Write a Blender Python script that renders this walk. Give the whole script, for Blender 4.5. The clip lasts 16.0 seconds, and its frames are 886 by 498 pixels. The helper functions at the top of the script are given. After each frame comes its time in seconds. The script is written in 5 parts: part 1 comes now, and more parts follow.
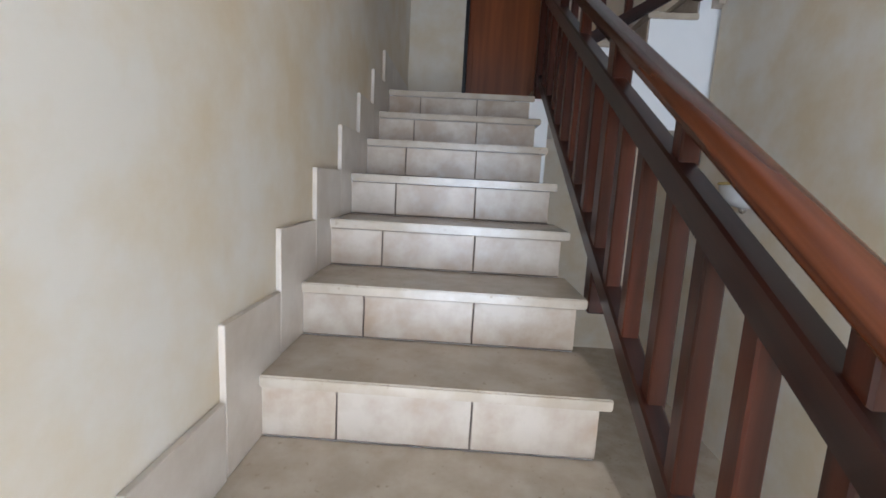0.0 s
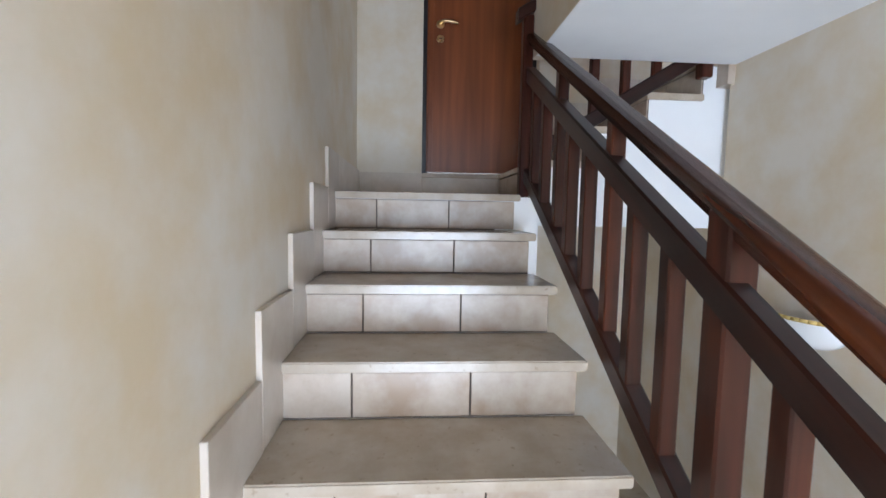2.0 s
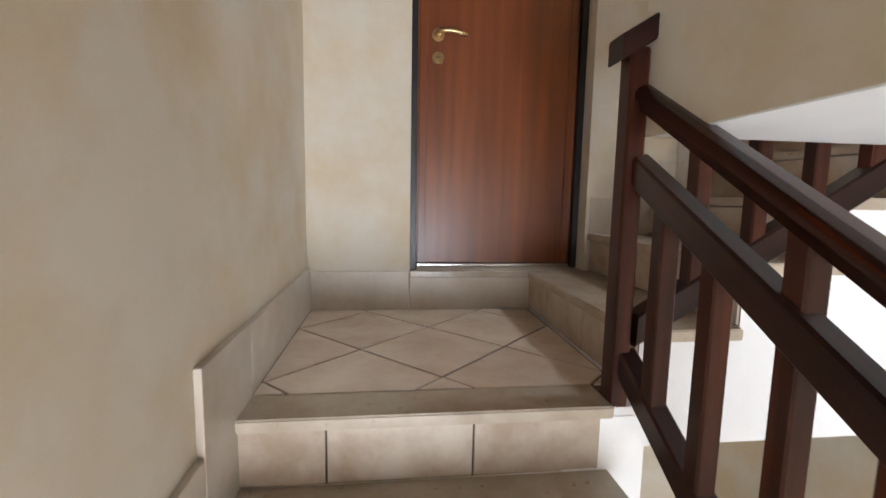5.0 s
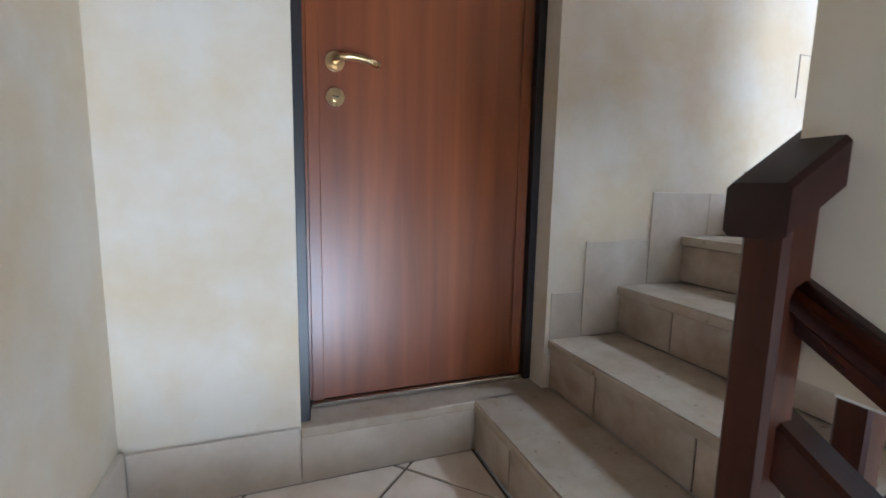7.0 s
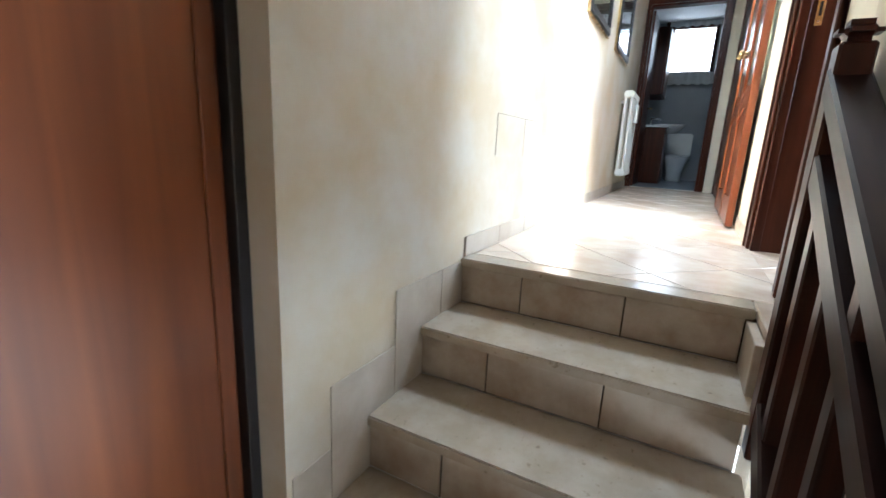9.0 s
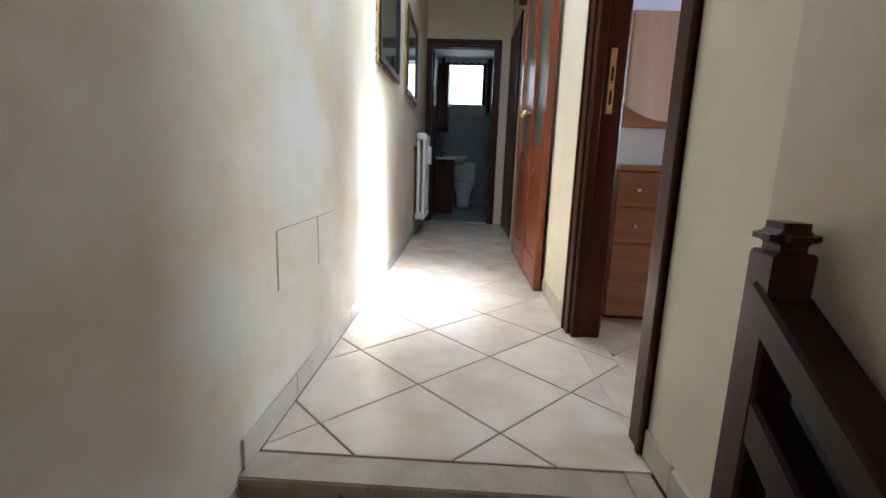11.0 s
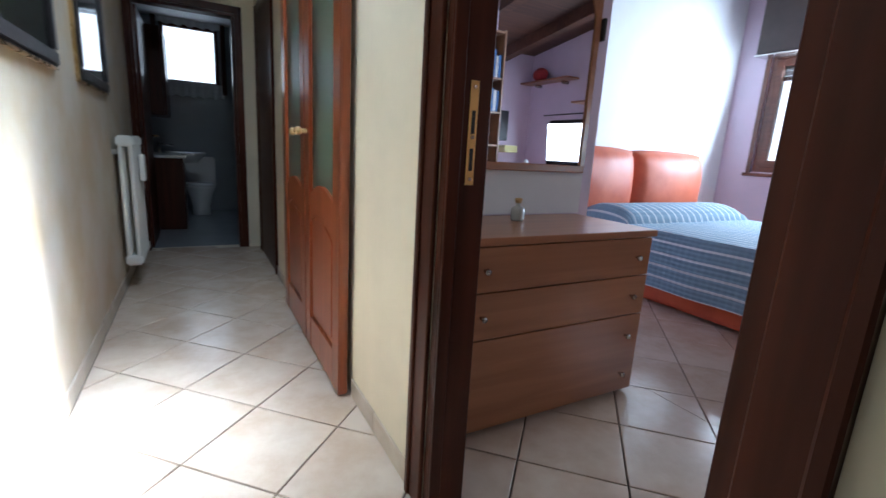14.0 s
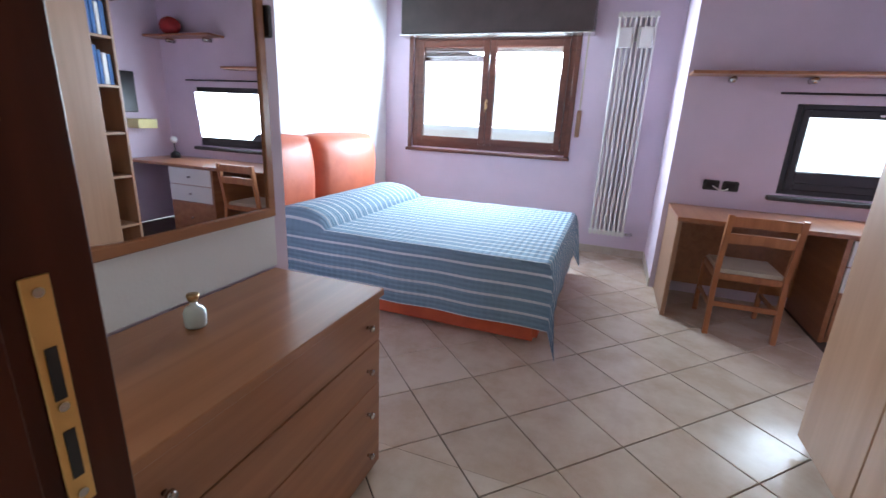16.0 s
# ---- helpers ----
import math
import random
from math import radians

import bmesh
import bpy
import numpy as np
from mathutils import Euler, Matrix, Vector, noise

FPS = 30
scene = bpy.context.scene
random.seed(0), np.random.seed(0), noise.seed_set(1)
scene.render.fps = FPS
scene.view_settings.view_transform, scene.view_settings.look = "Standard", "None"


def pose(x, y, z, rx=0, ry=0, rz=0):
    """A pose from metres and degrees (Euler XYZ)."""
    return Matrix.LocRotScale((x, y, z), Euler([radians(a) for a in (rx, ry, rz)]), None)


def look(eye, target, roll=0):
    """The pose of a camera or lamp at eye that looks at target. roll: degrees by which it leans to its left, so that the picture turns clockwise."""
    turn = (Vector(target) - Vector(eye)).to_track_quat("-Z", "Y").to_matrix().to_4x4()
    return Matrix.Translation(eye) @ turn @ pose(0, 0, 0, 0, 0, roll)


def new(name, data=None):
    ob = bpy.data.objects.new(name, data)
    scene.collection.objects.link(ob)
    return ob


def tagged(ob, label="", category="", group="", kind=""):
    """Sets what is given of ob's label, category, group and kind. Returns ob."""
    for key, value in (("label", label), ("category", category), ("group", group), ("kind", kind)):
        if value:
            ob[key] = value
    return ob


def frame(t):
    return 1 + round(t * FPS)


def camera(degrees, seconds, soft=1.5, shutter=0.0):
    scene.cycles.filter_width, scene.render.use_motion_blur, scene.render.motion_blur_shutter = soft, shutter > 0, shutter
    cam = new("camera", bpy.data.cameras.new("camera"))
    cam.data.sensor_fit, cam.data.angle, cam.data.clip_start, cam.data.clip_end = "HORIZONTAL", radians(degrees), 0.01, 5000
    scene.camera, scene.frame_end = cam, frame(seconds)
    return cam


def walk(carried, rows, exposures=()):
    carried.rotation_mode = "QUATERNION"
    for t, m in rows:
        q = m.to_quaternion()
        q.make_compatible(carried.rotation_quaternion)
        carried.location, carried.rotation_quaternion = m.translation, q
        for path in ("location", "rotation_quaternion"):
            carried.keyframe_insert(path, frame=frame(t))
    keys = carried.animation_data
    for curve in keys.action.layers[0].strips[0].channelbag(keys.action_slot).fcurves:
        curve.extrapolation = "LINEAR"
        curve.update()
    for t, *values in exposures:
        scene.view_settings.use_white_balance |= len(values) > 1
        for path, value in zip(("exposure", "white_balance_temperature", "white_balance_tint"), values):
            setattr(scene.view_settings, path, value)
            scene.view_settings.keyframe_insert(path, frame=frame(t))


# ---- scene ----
cam = camera(89.7, 16.0, shutter=0.25)
PATH = [
    (0, (0.089, 0.042, -0.528), (0.016, 2.017, -0.833), 3.1),
    (0.5, (0.035, 0.148, -0.407), (0.151, 2.126, -0.679), 2.4),
    (1, (0.026, 0.356, -0.325), (0.145, 2.342, -0.521), 1.6),
    (1.5, (0.003, 0.52, -0.233), (0.113, 2.509, -0.414), 1.5),
    (2, (-0.033, 0.719, -0.087), (0.108, 2.707, -0.255), 1.0),
    (2.5, (0.016, 0.893, -0.039), (0.182, 2.879, -0.213), 0.9),
    (3, (0.01, 1.074, 0.089), (0.192, 3.057, -0.093), 1.2),
    (3.5, (-0.028, 1.281, 0.194), (0.156, 3.262, -0.012), 1.1),
    (4, (-0.024, 1.456, 0.269), (0.169, 3.434, 0.047), 1.1),
    (4.5, (-0.01, 1.662, 0.403), (0.188, 3.639, 0.177), 1.0),
    (5, (-0.057, 1.875, 0.502), (0.18, 3.846, 0.266), 1.1),
    (5.2, (-0.067, 1.929, 0.572), (0.228, 3.893, 0.334), 1.6),
    (7.3, (0.022, 2.668, 0.905), (0.805, 4.482, 0.634), 0.9),
    (7.5, (0.058, 2.733, 0.943), (0.929, 4.515, 0.684), 0.8),
    (8, (0.096, 2.903, 1.035), (1.288, 4.482, 0.718), 1.5),
    (8.5, (0.092, 3.012, 1.24), (1.653, 4.187, 0.813), 3.2),
    (9, (0.225, 3.13, 1.271), (1.948, 4.039, 0.816), 2.8),
    (9.5, (0.364, 3.203, 1.396), (2.201, 3.822, 0.902), 3.2),
    (9.7, (0.412, 3.226, 1.418), (2.278, 3.726, 0.901), 3.2),
    (11.8, (1.018, 3.343, 1.657), (2.997, 3.32, 1.369), 1.5),
    (12, (1.077, 3.35, 1.648), (3.058, 3.326, 1.377), 1.2),
    (12.5, (1.242, 3.42, 1.722), (3.215, 3.258, 1.436), 1.9),
    (13, (1.352, 3.427, 1.784), (3.281, 2.994, 1.48), 3.2),
    (13.5, (1.554, 3.371, 1.855), (3.391, 2.677, 1.476), 3.1),
    (14, (1.707, 3.351, 1.891), (3.415, 2.399, 1.469), 3.3),
    (14.5, (1.849, 3.319, 2.021), (3.241, 1.973, 1.521), 3.4),
    (15, (1.983, 3.196, 2.056), (3.087, 1.608, 1.547), 3.0),
    (15.5, (2.12, 3.053, 2.175), (3.006, 1.348, 1.62), 3.6),
    (16, (2.206, 2.972, 2.215), (2.86, 1.168, 1.65), 2.7),
]
walk(cam, [(t, look(eye, target, lean)) for t, eye, target, lean in PATH],
     exposures=[(0.0, 1.83, 5750, 12), (1.0, 2.16, 5550, 11), (3.0, 2.75, 5850, 13), (4.0, 2.87, 6120, 13), (5.0, 3.04, 6500, 14),
                (7.5, 3.35, 5250, 9), (8.3, 3.53, 5450, 8), (9.5, 3.4, 5650, 5), (12.0, 1.58, 5750, 9), (13.0, 1.5, 5700, 7),
                (13.5, 1.51, 5550, 7), (14.0, 1.82, 5500, 7), (14.5, 1.92, 5750, 9), (15.0, 2.32, 5950, 9), (16.0, 2.2, 5800, 6)])

# ---- plan: metres, landing at z 0, hall at z HALL ----
RISE, GOING = 0.173, 0.295
HALL = 5 * RISE
WEST, NORTH, SOUTH = -0.41, 3.82, 2.82
LAND_Y = 2.85
TREAD_END = 0.49
STEP2_X, GOING2, STEP2_Y = 0.563, 0.278, 2.90
CEIL = 3.57
END_X = 6.45
BED_N, BED_S, BED_E = 2.70, -2.05, 4.84
STUB_X, STUB_Y = 3.40, 1.55
ALC_X, ALC_Y = 1.75, -1.15
LOW = -11 * RISE
MASS_X, MASS_Y, SOFFIT = 0.536, 2.842, 0.645

# ---- light ----
world = bpy.data.worlds.new("sky")
scene.world = world
world.use_nodes = True
wn = world.node_tree
sky = wn.nodes.new("ShaderNodeTexSky")
sky.sky_type = "NISHITA"
sky.sun_disc = False
SUN_ELEV, SUN_DIR = radians(76), Vector((-0.02, -1.0, 0)).normalized()
sky.sun_elevation = SUN_ELEV
sky.sun_rotation = math.atan2(SUN_DIR.x, SUN_DIR.y)
wn.nodes["Background"].inputs["Strength"].default_value = 0.055
wn.links.new(sky.outputs["Color"], wn.nodes["Background"].inputs["Color"])


def sun_lamp():
    lamp = bpy.data.lights.new("sun", "SUN")
    lamp.energy, lamp.angle, lamp.color = 5.0, radians(3.6), (1.0, 0.985, 0.96)
    ob = new("sun", lamp)
    d = Vector((SUN_DIR.x * math.cos(SUN_ELEV), SUN_DIR.y * math.cos(SUN_ELEV), math.sin(SUN_ELEV)))
    ob.matrix_world = look(d * 30, (0, 0, 0))


def sky_lamp(name, eye, target, w, h, watts, color=(0.80, 0.90, 1.0), spread=180):
    lamp = bpy.data.lights.new(name, "AREA")
    lamp.shape, lamp.size, lamp.size_y, lamp.energy, lamp.color = "RECTANGLE", w, h, watts, color
    lamp.spread = radians(spread)
    ob = new(name, lamp)
    ob.matrix_world = look(eye, target)


sun_lamp()
sky_lamp("daylight_bedroom", (3.6, -2.0, 2.45), (3.3, 5, 3.9), 1.6, 0.95, 38)
sky_lamp("daylight_desk", (0.45, -1.1, 2.12), (1.0, 5, 1.5), 0.9, 0.5, 4)
sky_lamp("daylight_bath", (9.1, 3.35, 3.02), (0, 3.35, 1.5), 0.65, 0.7, 0.24)
sky_lamp("daylight_stair", (0.30, -1.41, -0.98), (0.42, 3, -0.75), 1.35, 1.62, 23)
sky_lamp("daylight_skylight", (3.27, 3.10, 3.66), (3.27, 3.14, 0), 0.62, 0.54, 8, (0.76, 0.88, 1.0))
# Added narrow beam that brightens the sunlit wall patch; the opening has no glazing.
sky_lamp("added_wall_beam", (3.27, 3.10, 3.63), (3.26, 3.74, 1.1), 0.62, 0.54, 2.5, (0.84, 0.92, 1.0), 34)


# ---- materials ----
def mat(name, color, rough=0.5, metal=0.0, bump=0.0, scale=8.0, vary=0.0, var2=None, fine=120.0, stretch=None, random=0.0,
        spec=0.5, coat=0.0, spots=False):
    """A surface with two scales of variation: broad stains between color and var2, and a fine grain in the bump."""
    m = bpy.data.materials.new(name)
    m.use_nodes = True
    nt = m.node_tree
    b = nt.nodes["Principled BSDF"]
    b.inputs["Roughness"].default_value = rough
    b.inputs["Metallic"].default_value = metal
    b.inputs["Specular IOR Level"].default_value = spec
    b.inputs["Coat Weight"].default_value = coat
    coord = nt.nodes.new("ShaderNodeTexCoord")
    mapping = nt.nodes.new("ShaderNodeMapping")
    nt.links.new(coord.outputs["Object"], mapping.inputs["Vector"])
    if stretch:
        mapping.inputs["Scale"].default_value = stretch
    n1 = nt.nodes.new("ShaderNodeTexNoise")
    n1.inputs["Scale"].default_value = scale
    n1.inputs["Detail"].default_value = 6
    n1.inputs["Roughness"].default_value = 0.6
    nt.links.new(mapping.outputs["Vector"], n1.inputs["Vector"])
    ramp = nt.nodes.new("ShaderNodeValToRGB")
    c2 = var2 or tuple(max(0, c * (1 - vary)) for c in color)
    ramp.color_ramp.elements[0].color = (*c2, 1)
    ramp.color_ramp.elements[1].color = (*color, 1)
    ramp.color_ramp.elements[0].position, ramp.color_ramp.elements[1].position = 0.36, 0.62
    nt.links.new(n1.outputs["Fac"], ramp.inputs["Fac"])
    out = ramp.outputs["Color"]
    if spots:
        pit = nt.nodes.new("ShaderNodeTexNoise")
        pit.inputs["Scale"].default_value, pit.inputs["Detail"].default_value = 55, 3
        nt.links.new(mapping.outputs["Vector"], pit.inputs["Vector"])
        pr = nt.nodes.new("ShaderNodeValToRGB")
        pr.color_ramp.elements[0].color, pr.color_ramp.elements[1].color = (0.45, 0.38, 0.32, 1), (1, 1, 1, 1)
        pr.color_ramp.elements[0].position, pr.color_ramp.elements[1].position = 0.27, 0.34
        nt.links.new(pit.outputs["Fac"], pr.inputs["Fac"])
        mul = nt.nodes.new("ShaderNodeMix")
        mul.data_type, mul.blend_type = "RGBA", "MULTIPLY"
        mul.inputs["Factor"].default_value = 0.55
        nt.links.new(out, mul.inputs["A"]), nt.links.new(pr.outputs["Color"], mul.inputs["B"])
        out = mul.outputs["Result"]
    if random:
        info = nt.nodes.new("ShaderNodeObjectInfo")
        hsv = nt.nodes.new("ShaderNodeHueSaturation")
        mr = nt.nodes.new("ShaderNodeMapRange")
        mr.inputs["To Min"].default_value, mr.inputs["To Max"].default_value = 1 - random, 1 + random
        nt.links.new(info.outputs["Random"], mr.inputs["Value"])
        nt.links.new(mr.outputs["Result"], hsv.inputs["Value"])
        nt.links.new(out, hsv.inputs["Color"])
        out = hsv.outputs["Color"]
        add = nt.nodes.new("ShaderNodeVectorMath")
        add.operation = "SCALE"
        add.inputs["Scale"].default_value = 7.0
        comb = nt.nodes.new("ShaderNodeCombineXYZ")
        for k in ("X", "Y", "Z"):
            nt.links.new(info.outputs["Random"], comb.inputs[k])
        nt.links.new(comb.outputs["Vector"], add.inputs[0])
        nt.links.new(add.outputs["Vector"], mapping.inputs["Location"])
    nt.links.new(out, b.inputs["Base Color"])
    n2 = nt.nodes.new("ShaderNodeTexNoise")
    n2.inputs["Scale"].default_value = fine
    n2.inputs["Detail"].default_value = 4
    nt.links.new(mapping.outputs["Vector"], n2.inputs["Vector"])
    rr = nt.nodes.new("ShaderNodeMapRange")
    rr.inputs["To Min"].default_value, rr.inputs["To Max"].default_value = rough * 0.8, min(1, rough * 1.2)
    nt.links.new(n1.outputs["Fac"], rr.inputs["Value"])
    nt.links.new(rr.outputs["Result"], b.inputs["Roughness"])
    if bump:
        bp = nt.nodes.new("ShaderNodeBump")
        bp.inputs["Strength"].default_value = bump
        bp.inputs["Distance"].default_value = 0.004
        nt.links.new(n2.outputs["Fac"], bp.inputs["Height"])
        nt.links.new(bp.outputs["Normal"], b.inputs["Normal"])
    return m


def wood(name, dark, light, rough=0.35, axis="Z", scale=1.0, coat=0.0, grain=0.25, spec=0.5, sheen=0.15, lean=0.0):
    """Wood whose grain runs along one axis, tipped up by lean radians."""
    m = bpy.data.materials.new(name)
    m.use_nodes = True
    nt = m.node_tree
    b = nt.nodes["Principled BSDF"]
    b.inputs["Roughness"].default_value = rough
    b.inputs["Coat Weight"].default_value = coat
    b.inputs["Coat Roughness"].default_value = sheen
    b.inputs["Specular IOR Level"].default_value = spec
    coord = nt.nodes.new("ShaderNodeTexCoord")
    mp = nt.nodes.new("ShaderNodeMapping")
    s = {"X": (1.2, 22, 22), "Y": (22, 1.2, 22), "Z": (22, 22, 1.2)}[axis]
    mp.inputs["Scale"].default_value = tuple(v * scale for v in s)
    turn = nt.nodes.new("ShaderNodeVectorRotate")
    turn.rotation_type = "Y_AXIS" if axis == "X" else "X_AXIS"
    turn.inputs["Angle"].default_value = lean if axis == "X" else -lean
    nt.links.new(coord.outputs["Object"], turn.inputs["Vector"])
    nt.links.new(turn.outputs["Vector"], mp.inputs["Vector"])
    n = nt.nodes.new("ShaderNodeTexNoise")
    n.inputs["Scale"].default_value, n.inputs["Detail"].default_value, n.inputs["Distortion"].default_value = 1.0, 8, 0.6
    nt.links.new(mp.outputs["Vector"], n.inputs["Vector"])
    n2 = nt.nodes.new("ShaderNodeTexNoise")
    n2.inputs["Scale"].default_value, n2.inputs["Detail"].default_value = 0.12, 3
    nt.links.new(mp.outputs["Vector"], n2.inputs["Vector"])
    mix = nt.nodes.new("ShaderNodeMath")
    mix.operation = "MULTIPLY_ADD"
    mix.inputs[1].default_value = 0.55
    half = nt.nodes.new("ShaderNodeMath")
    half.operation = "MULTIPLY"
    half.inputs[1].default_value = 0.45
    nt.links.new(n2.outputs["Fac"], half.inputs[0])
    nt.links.new(n.outputs["Fac"], mix.inputs[0])
    nt.links.new(half.outputs["Value"], mix.inputs[2])
    ramp = nt.nodes.new("ShaderNodeValToRGB")
    ramp.color_ramp.elements[0].color, ramp.color_ramp.elements[1].color = (*dark, 1), (*light, 1)
    ramp.color_ramp.elements[0].position, ramp.color_ramp.elements[1].position = 0.38, 0.64
    nt.links.new(mix.outputs["Value"], ramp.inputs["Fac"])
    nt.links.new(ramp.outputs["Color"], b.inputs["Base Color"])
    bp = nt.nodes.new("ShaderNodeBump")
    bp.inputs["Strength"].default_value, bp.inputs["Distance"].default_value = grain, 0.002
    nt.links.new(n.outputs["Fac"], bp.inputs["Height"])
    nt.links.new(bp.outputs["Normal"], b.inputs["Normal"])
    return m


def glass(name, color=(1, 1, 1), rough=0.0):
    m = bpy.data.materials.new(name)
    m.use_nodes = True
    b = m.node_tree.nodes["Principled BSDF"]
    b.inputs["Base Color"].default_value = (*color, 1)
    b.inputs["Transmission Weight"].default_value = 1
    b.inputs["Roughness"].default_value = rough
    b.inputs["IOR"].default_value = 1.45
    return m


M_WALL = mat("sponged cream plaster", (0.67, 0.605, 0.51), 0.75, bump=0.15, scale=3.2, var2=(0.61, 0.495, 0.335), fine=28)
M_CREAM = mat("cream paint", (0.76, 0.69, 0.54), 0.75, bump=0.08, scale=2.5, vary=0.08, fine=30)
M_WHITE = mat("white paint", (0.84, 0.84, 0.84), 0.7, bump=0.15, scale=3, vary=0.04, fine=90)
M_LILAC = mat("lilac paint", (0.72, 0.61, 0.715), 0.75, bump=0.15, scale=2.5, vary=0.06, fine=90)
M_TREAD = mat("polished beige stone", (0.47, 0.392, 0.305), 0.20, bump=0.05, scale=9, var2=(0.39, 0.315, 0.232), fine=40, random=0.04, spots=True)
M_TILE = mat("beige stoneware", (0.49, 0.413, 0.330), 0.34, bump=0.08, scale=6, var2=(0.345, 0.250, 0.172), fine=45, random=0.07)
# Same stoneware as M_TILE, with the light on the skirting put into its colour.
M_SKIRT = mat("lit stoneware skirting", (0.585, 0.515, 0.435), 0.34, bump=0.08, scale=6, var2=(0.49, 0.41, 0.325), fine=45, random=0.05)
M_FLOOR = mat("glazed beige floor tile", (0.71, 0.60, 0.49), 0.19, bump=0.06, scale=5, var2=(0.60, 0.465, 0.35), fine=40, random=0.05)
M_GROUT = mat("brown grout", (0.10, 0.07, 0.05), 0.9, bump=0.4, scale=20, vary=0.3)
M_SEAM = mat("shadowed plaster seam", (0.36, 0.29, 0.21), 0.9, scale=20, vary=0.3)
M_RAIL = wood("dark stained rail wood", (0.014, 0.004, 0.002), (0.082, 0.020, 0.009), 0.34, "Z", spec=0.25)
M_RAILY = wood("dark stained rail wood lengthwise", (0.017, 0.004, 0.002), (0.125, 0.034, 0.012), 0.27, "Y", spec=0.32, lean=math.atan(RISE / GOING))
# Middle and bottom rails: a darker brown than the handrail.
M_RAILD = wood("darker brown lower rail wood", (0.012, 0.003, 0.002), (0.055, 0.014, 0.007), 0.30, "Y", spec=0.35, lean=math.atan(RISE / GOING))
# Bars of the upper railing: darker and more even than its posts.
M_RAILX = wood("darker rail wood beside the upper steps", (0.010, 0.003, 0.002), (0.030, 0.009, 0.006), 0.38, "X", spec=0.28, lean=math.atan(RISE / GOING2))
M_DOOR = wood("mahogany veneer", (0.155, 0.038, 0.010), (0.275, 0.078, 0.020), 0.38, "Z", 0.7, coat=0.3, grain=0.1, sheen=0.27)
M_CASE = wood("dark mahogany", (0.036, 0.009, 0.004), (0.088, 0.022, 0.010), 0.34, "Z", spec=0.2, grain=0.15)
M_LEAF = wood("red mahogany", (0.19, 0.042, 0.013), (0.34, 0.09, 0.028), 0.32, "Z", coat=0.3, grain=0.15)
M_DRES = wood("cherry laminate", (0.29, 0.115, 0.050), (0.43, 0.19, 0.088), 0.28, "Y", 0.8, coat=0.2, grain=0.08)
M_LIGHTW = wood("pale beech laminate", (0.29, 0.16, 0.09), (0.38, 0.225, 0.137), 0.35, "Z", 0.8, grain=0.06)
M_CHAIR = wood("orange stained beech", (0.30, 0.11, 0.04), (0.45, 0.18, 0.07), 0.35, "Z", grain=0.1)
M_WINW = wood("window mahogany", (0.09, 0.030, 0.018), (0.17, 0.058, 0.032), 0.35, "X", grain=0.15)
M_BLACKW = mat("near-black frame", (0.022, 0.018, 0.018), 0.4, bump=0.1, scale=10, vary=0.3)
M_STEEL = mat("dark steel frame", (0.03, 0.032, 0.035), 0.45, metal=0.6, bump=0.1, scale=10, vary=0.3)
M_BRASS = mat("satin brass", (0.72, 0.52, 0.27), 0.28, metal=1.0, bump=0.05, scale=12, vary=0.15)
M_GOLD = mat("gilt strike plate", (0.80, 0.52, 0.20), 0.35, metal=1.0, bump=0.05, scale=12, vary=0.15)
M_CHROME = mat("brushed steel", (0.62, 0.60, 0.58), 0.25, metal=1.0, scale=12, vary=0.1)
M_ENAMEL = mat("white radiator enamel", (0.80, 0.79, 0.74), 0.35, scale=4, vary=0.04)
M_LEATH = mat("orange leather", (0.62, 0.15, 0.07), 0.50, bump=0.35, scale=5, var2=(0.52, 0.11, 0.05), fine=70)
M_FABRIC = mat("orange valance fabric", (0.60, 0.12, 0.05), 0.8, bump=0.3, scale=6, var2=(0.50, 0.09, 0.04), fine=200)
M_CERAM = mat("white ceramic", (0.8, 0.8, 0.79), 0.12, scale=3, vary=0.03)
M_PLASTIC = mat("black plastic", (0.02, 0.02, 0.022), 0.35, scale=8, vary=0.2)
M_BOX = mat("brown shutter housing", (0.085, 0.066, 0.060), 0.45, bump=0.1, scale=5, vary=0.2)
M_SLAT = mat("pale grey-brown shutter slats", (0.36, 0.30, 0.26), 0.5, bump=0.1, scale=5, vary=0.15)
M_GLASS = glass("clear glass")
M_BOTTLE = mat("milky glass", (0.60, 0.66, 0.66), 0.12, scale=9, vary=0.15, coat=0.5)
M_FROST = glass("frosted green glass", (0.72, 0.88, 0.80), 0.35)
M_MIRROR = mat("mirror silver", (0.88, 0.88, 0.88), 0.0, metal=1.0, scale=2, vary=0.0)
M_BLUE = mat("blue paper", (0.05, 0.16, 0.42), 0.6, bump=0.1, scale=9, vary=0.2)
M_RED = mat("red plush", (0.40, 0.03, 0.03), 0.8, bump=0.4, scale=9, vary=0.3)
M_YELLOW = mat("pale yellow card", (0.70, 0.65, 0.30), 0.7, scale=9, vary=0.1)
M_SEAT = mat("cream seat cloth", (0.62, 0.55, 0.44), 0.85, bump=0.5, scale=12, vary=0.12, fine=250)
M_BTILE = mat("grey-blue wall tile", (0.30, 0.325, 0.35), 0.25, scale=4, vary=0.06, random=0.04)
M_CEILW = wood("brown ceiling boards", (0.07, 0.030, 0.018), (0.15, 0.065, 0.036), 0.5, "Y", grain=0.3)
M_CLOTH = mat("white net curtain", (0.78, 0.80, 0.82), 0.9, bump=0.4, scale=20, vary=0.1)
M_FACADE = mat("pale render", (0.80, 0.79, 0.77), 0.9, bump=0.2, scale=1.0, vary=0.08)
M_PICT = mat("dark landscape print", (0.10, 0.10, 0.07), 0.5, scale=5, var2=(0.03, 0.04, 0.03))
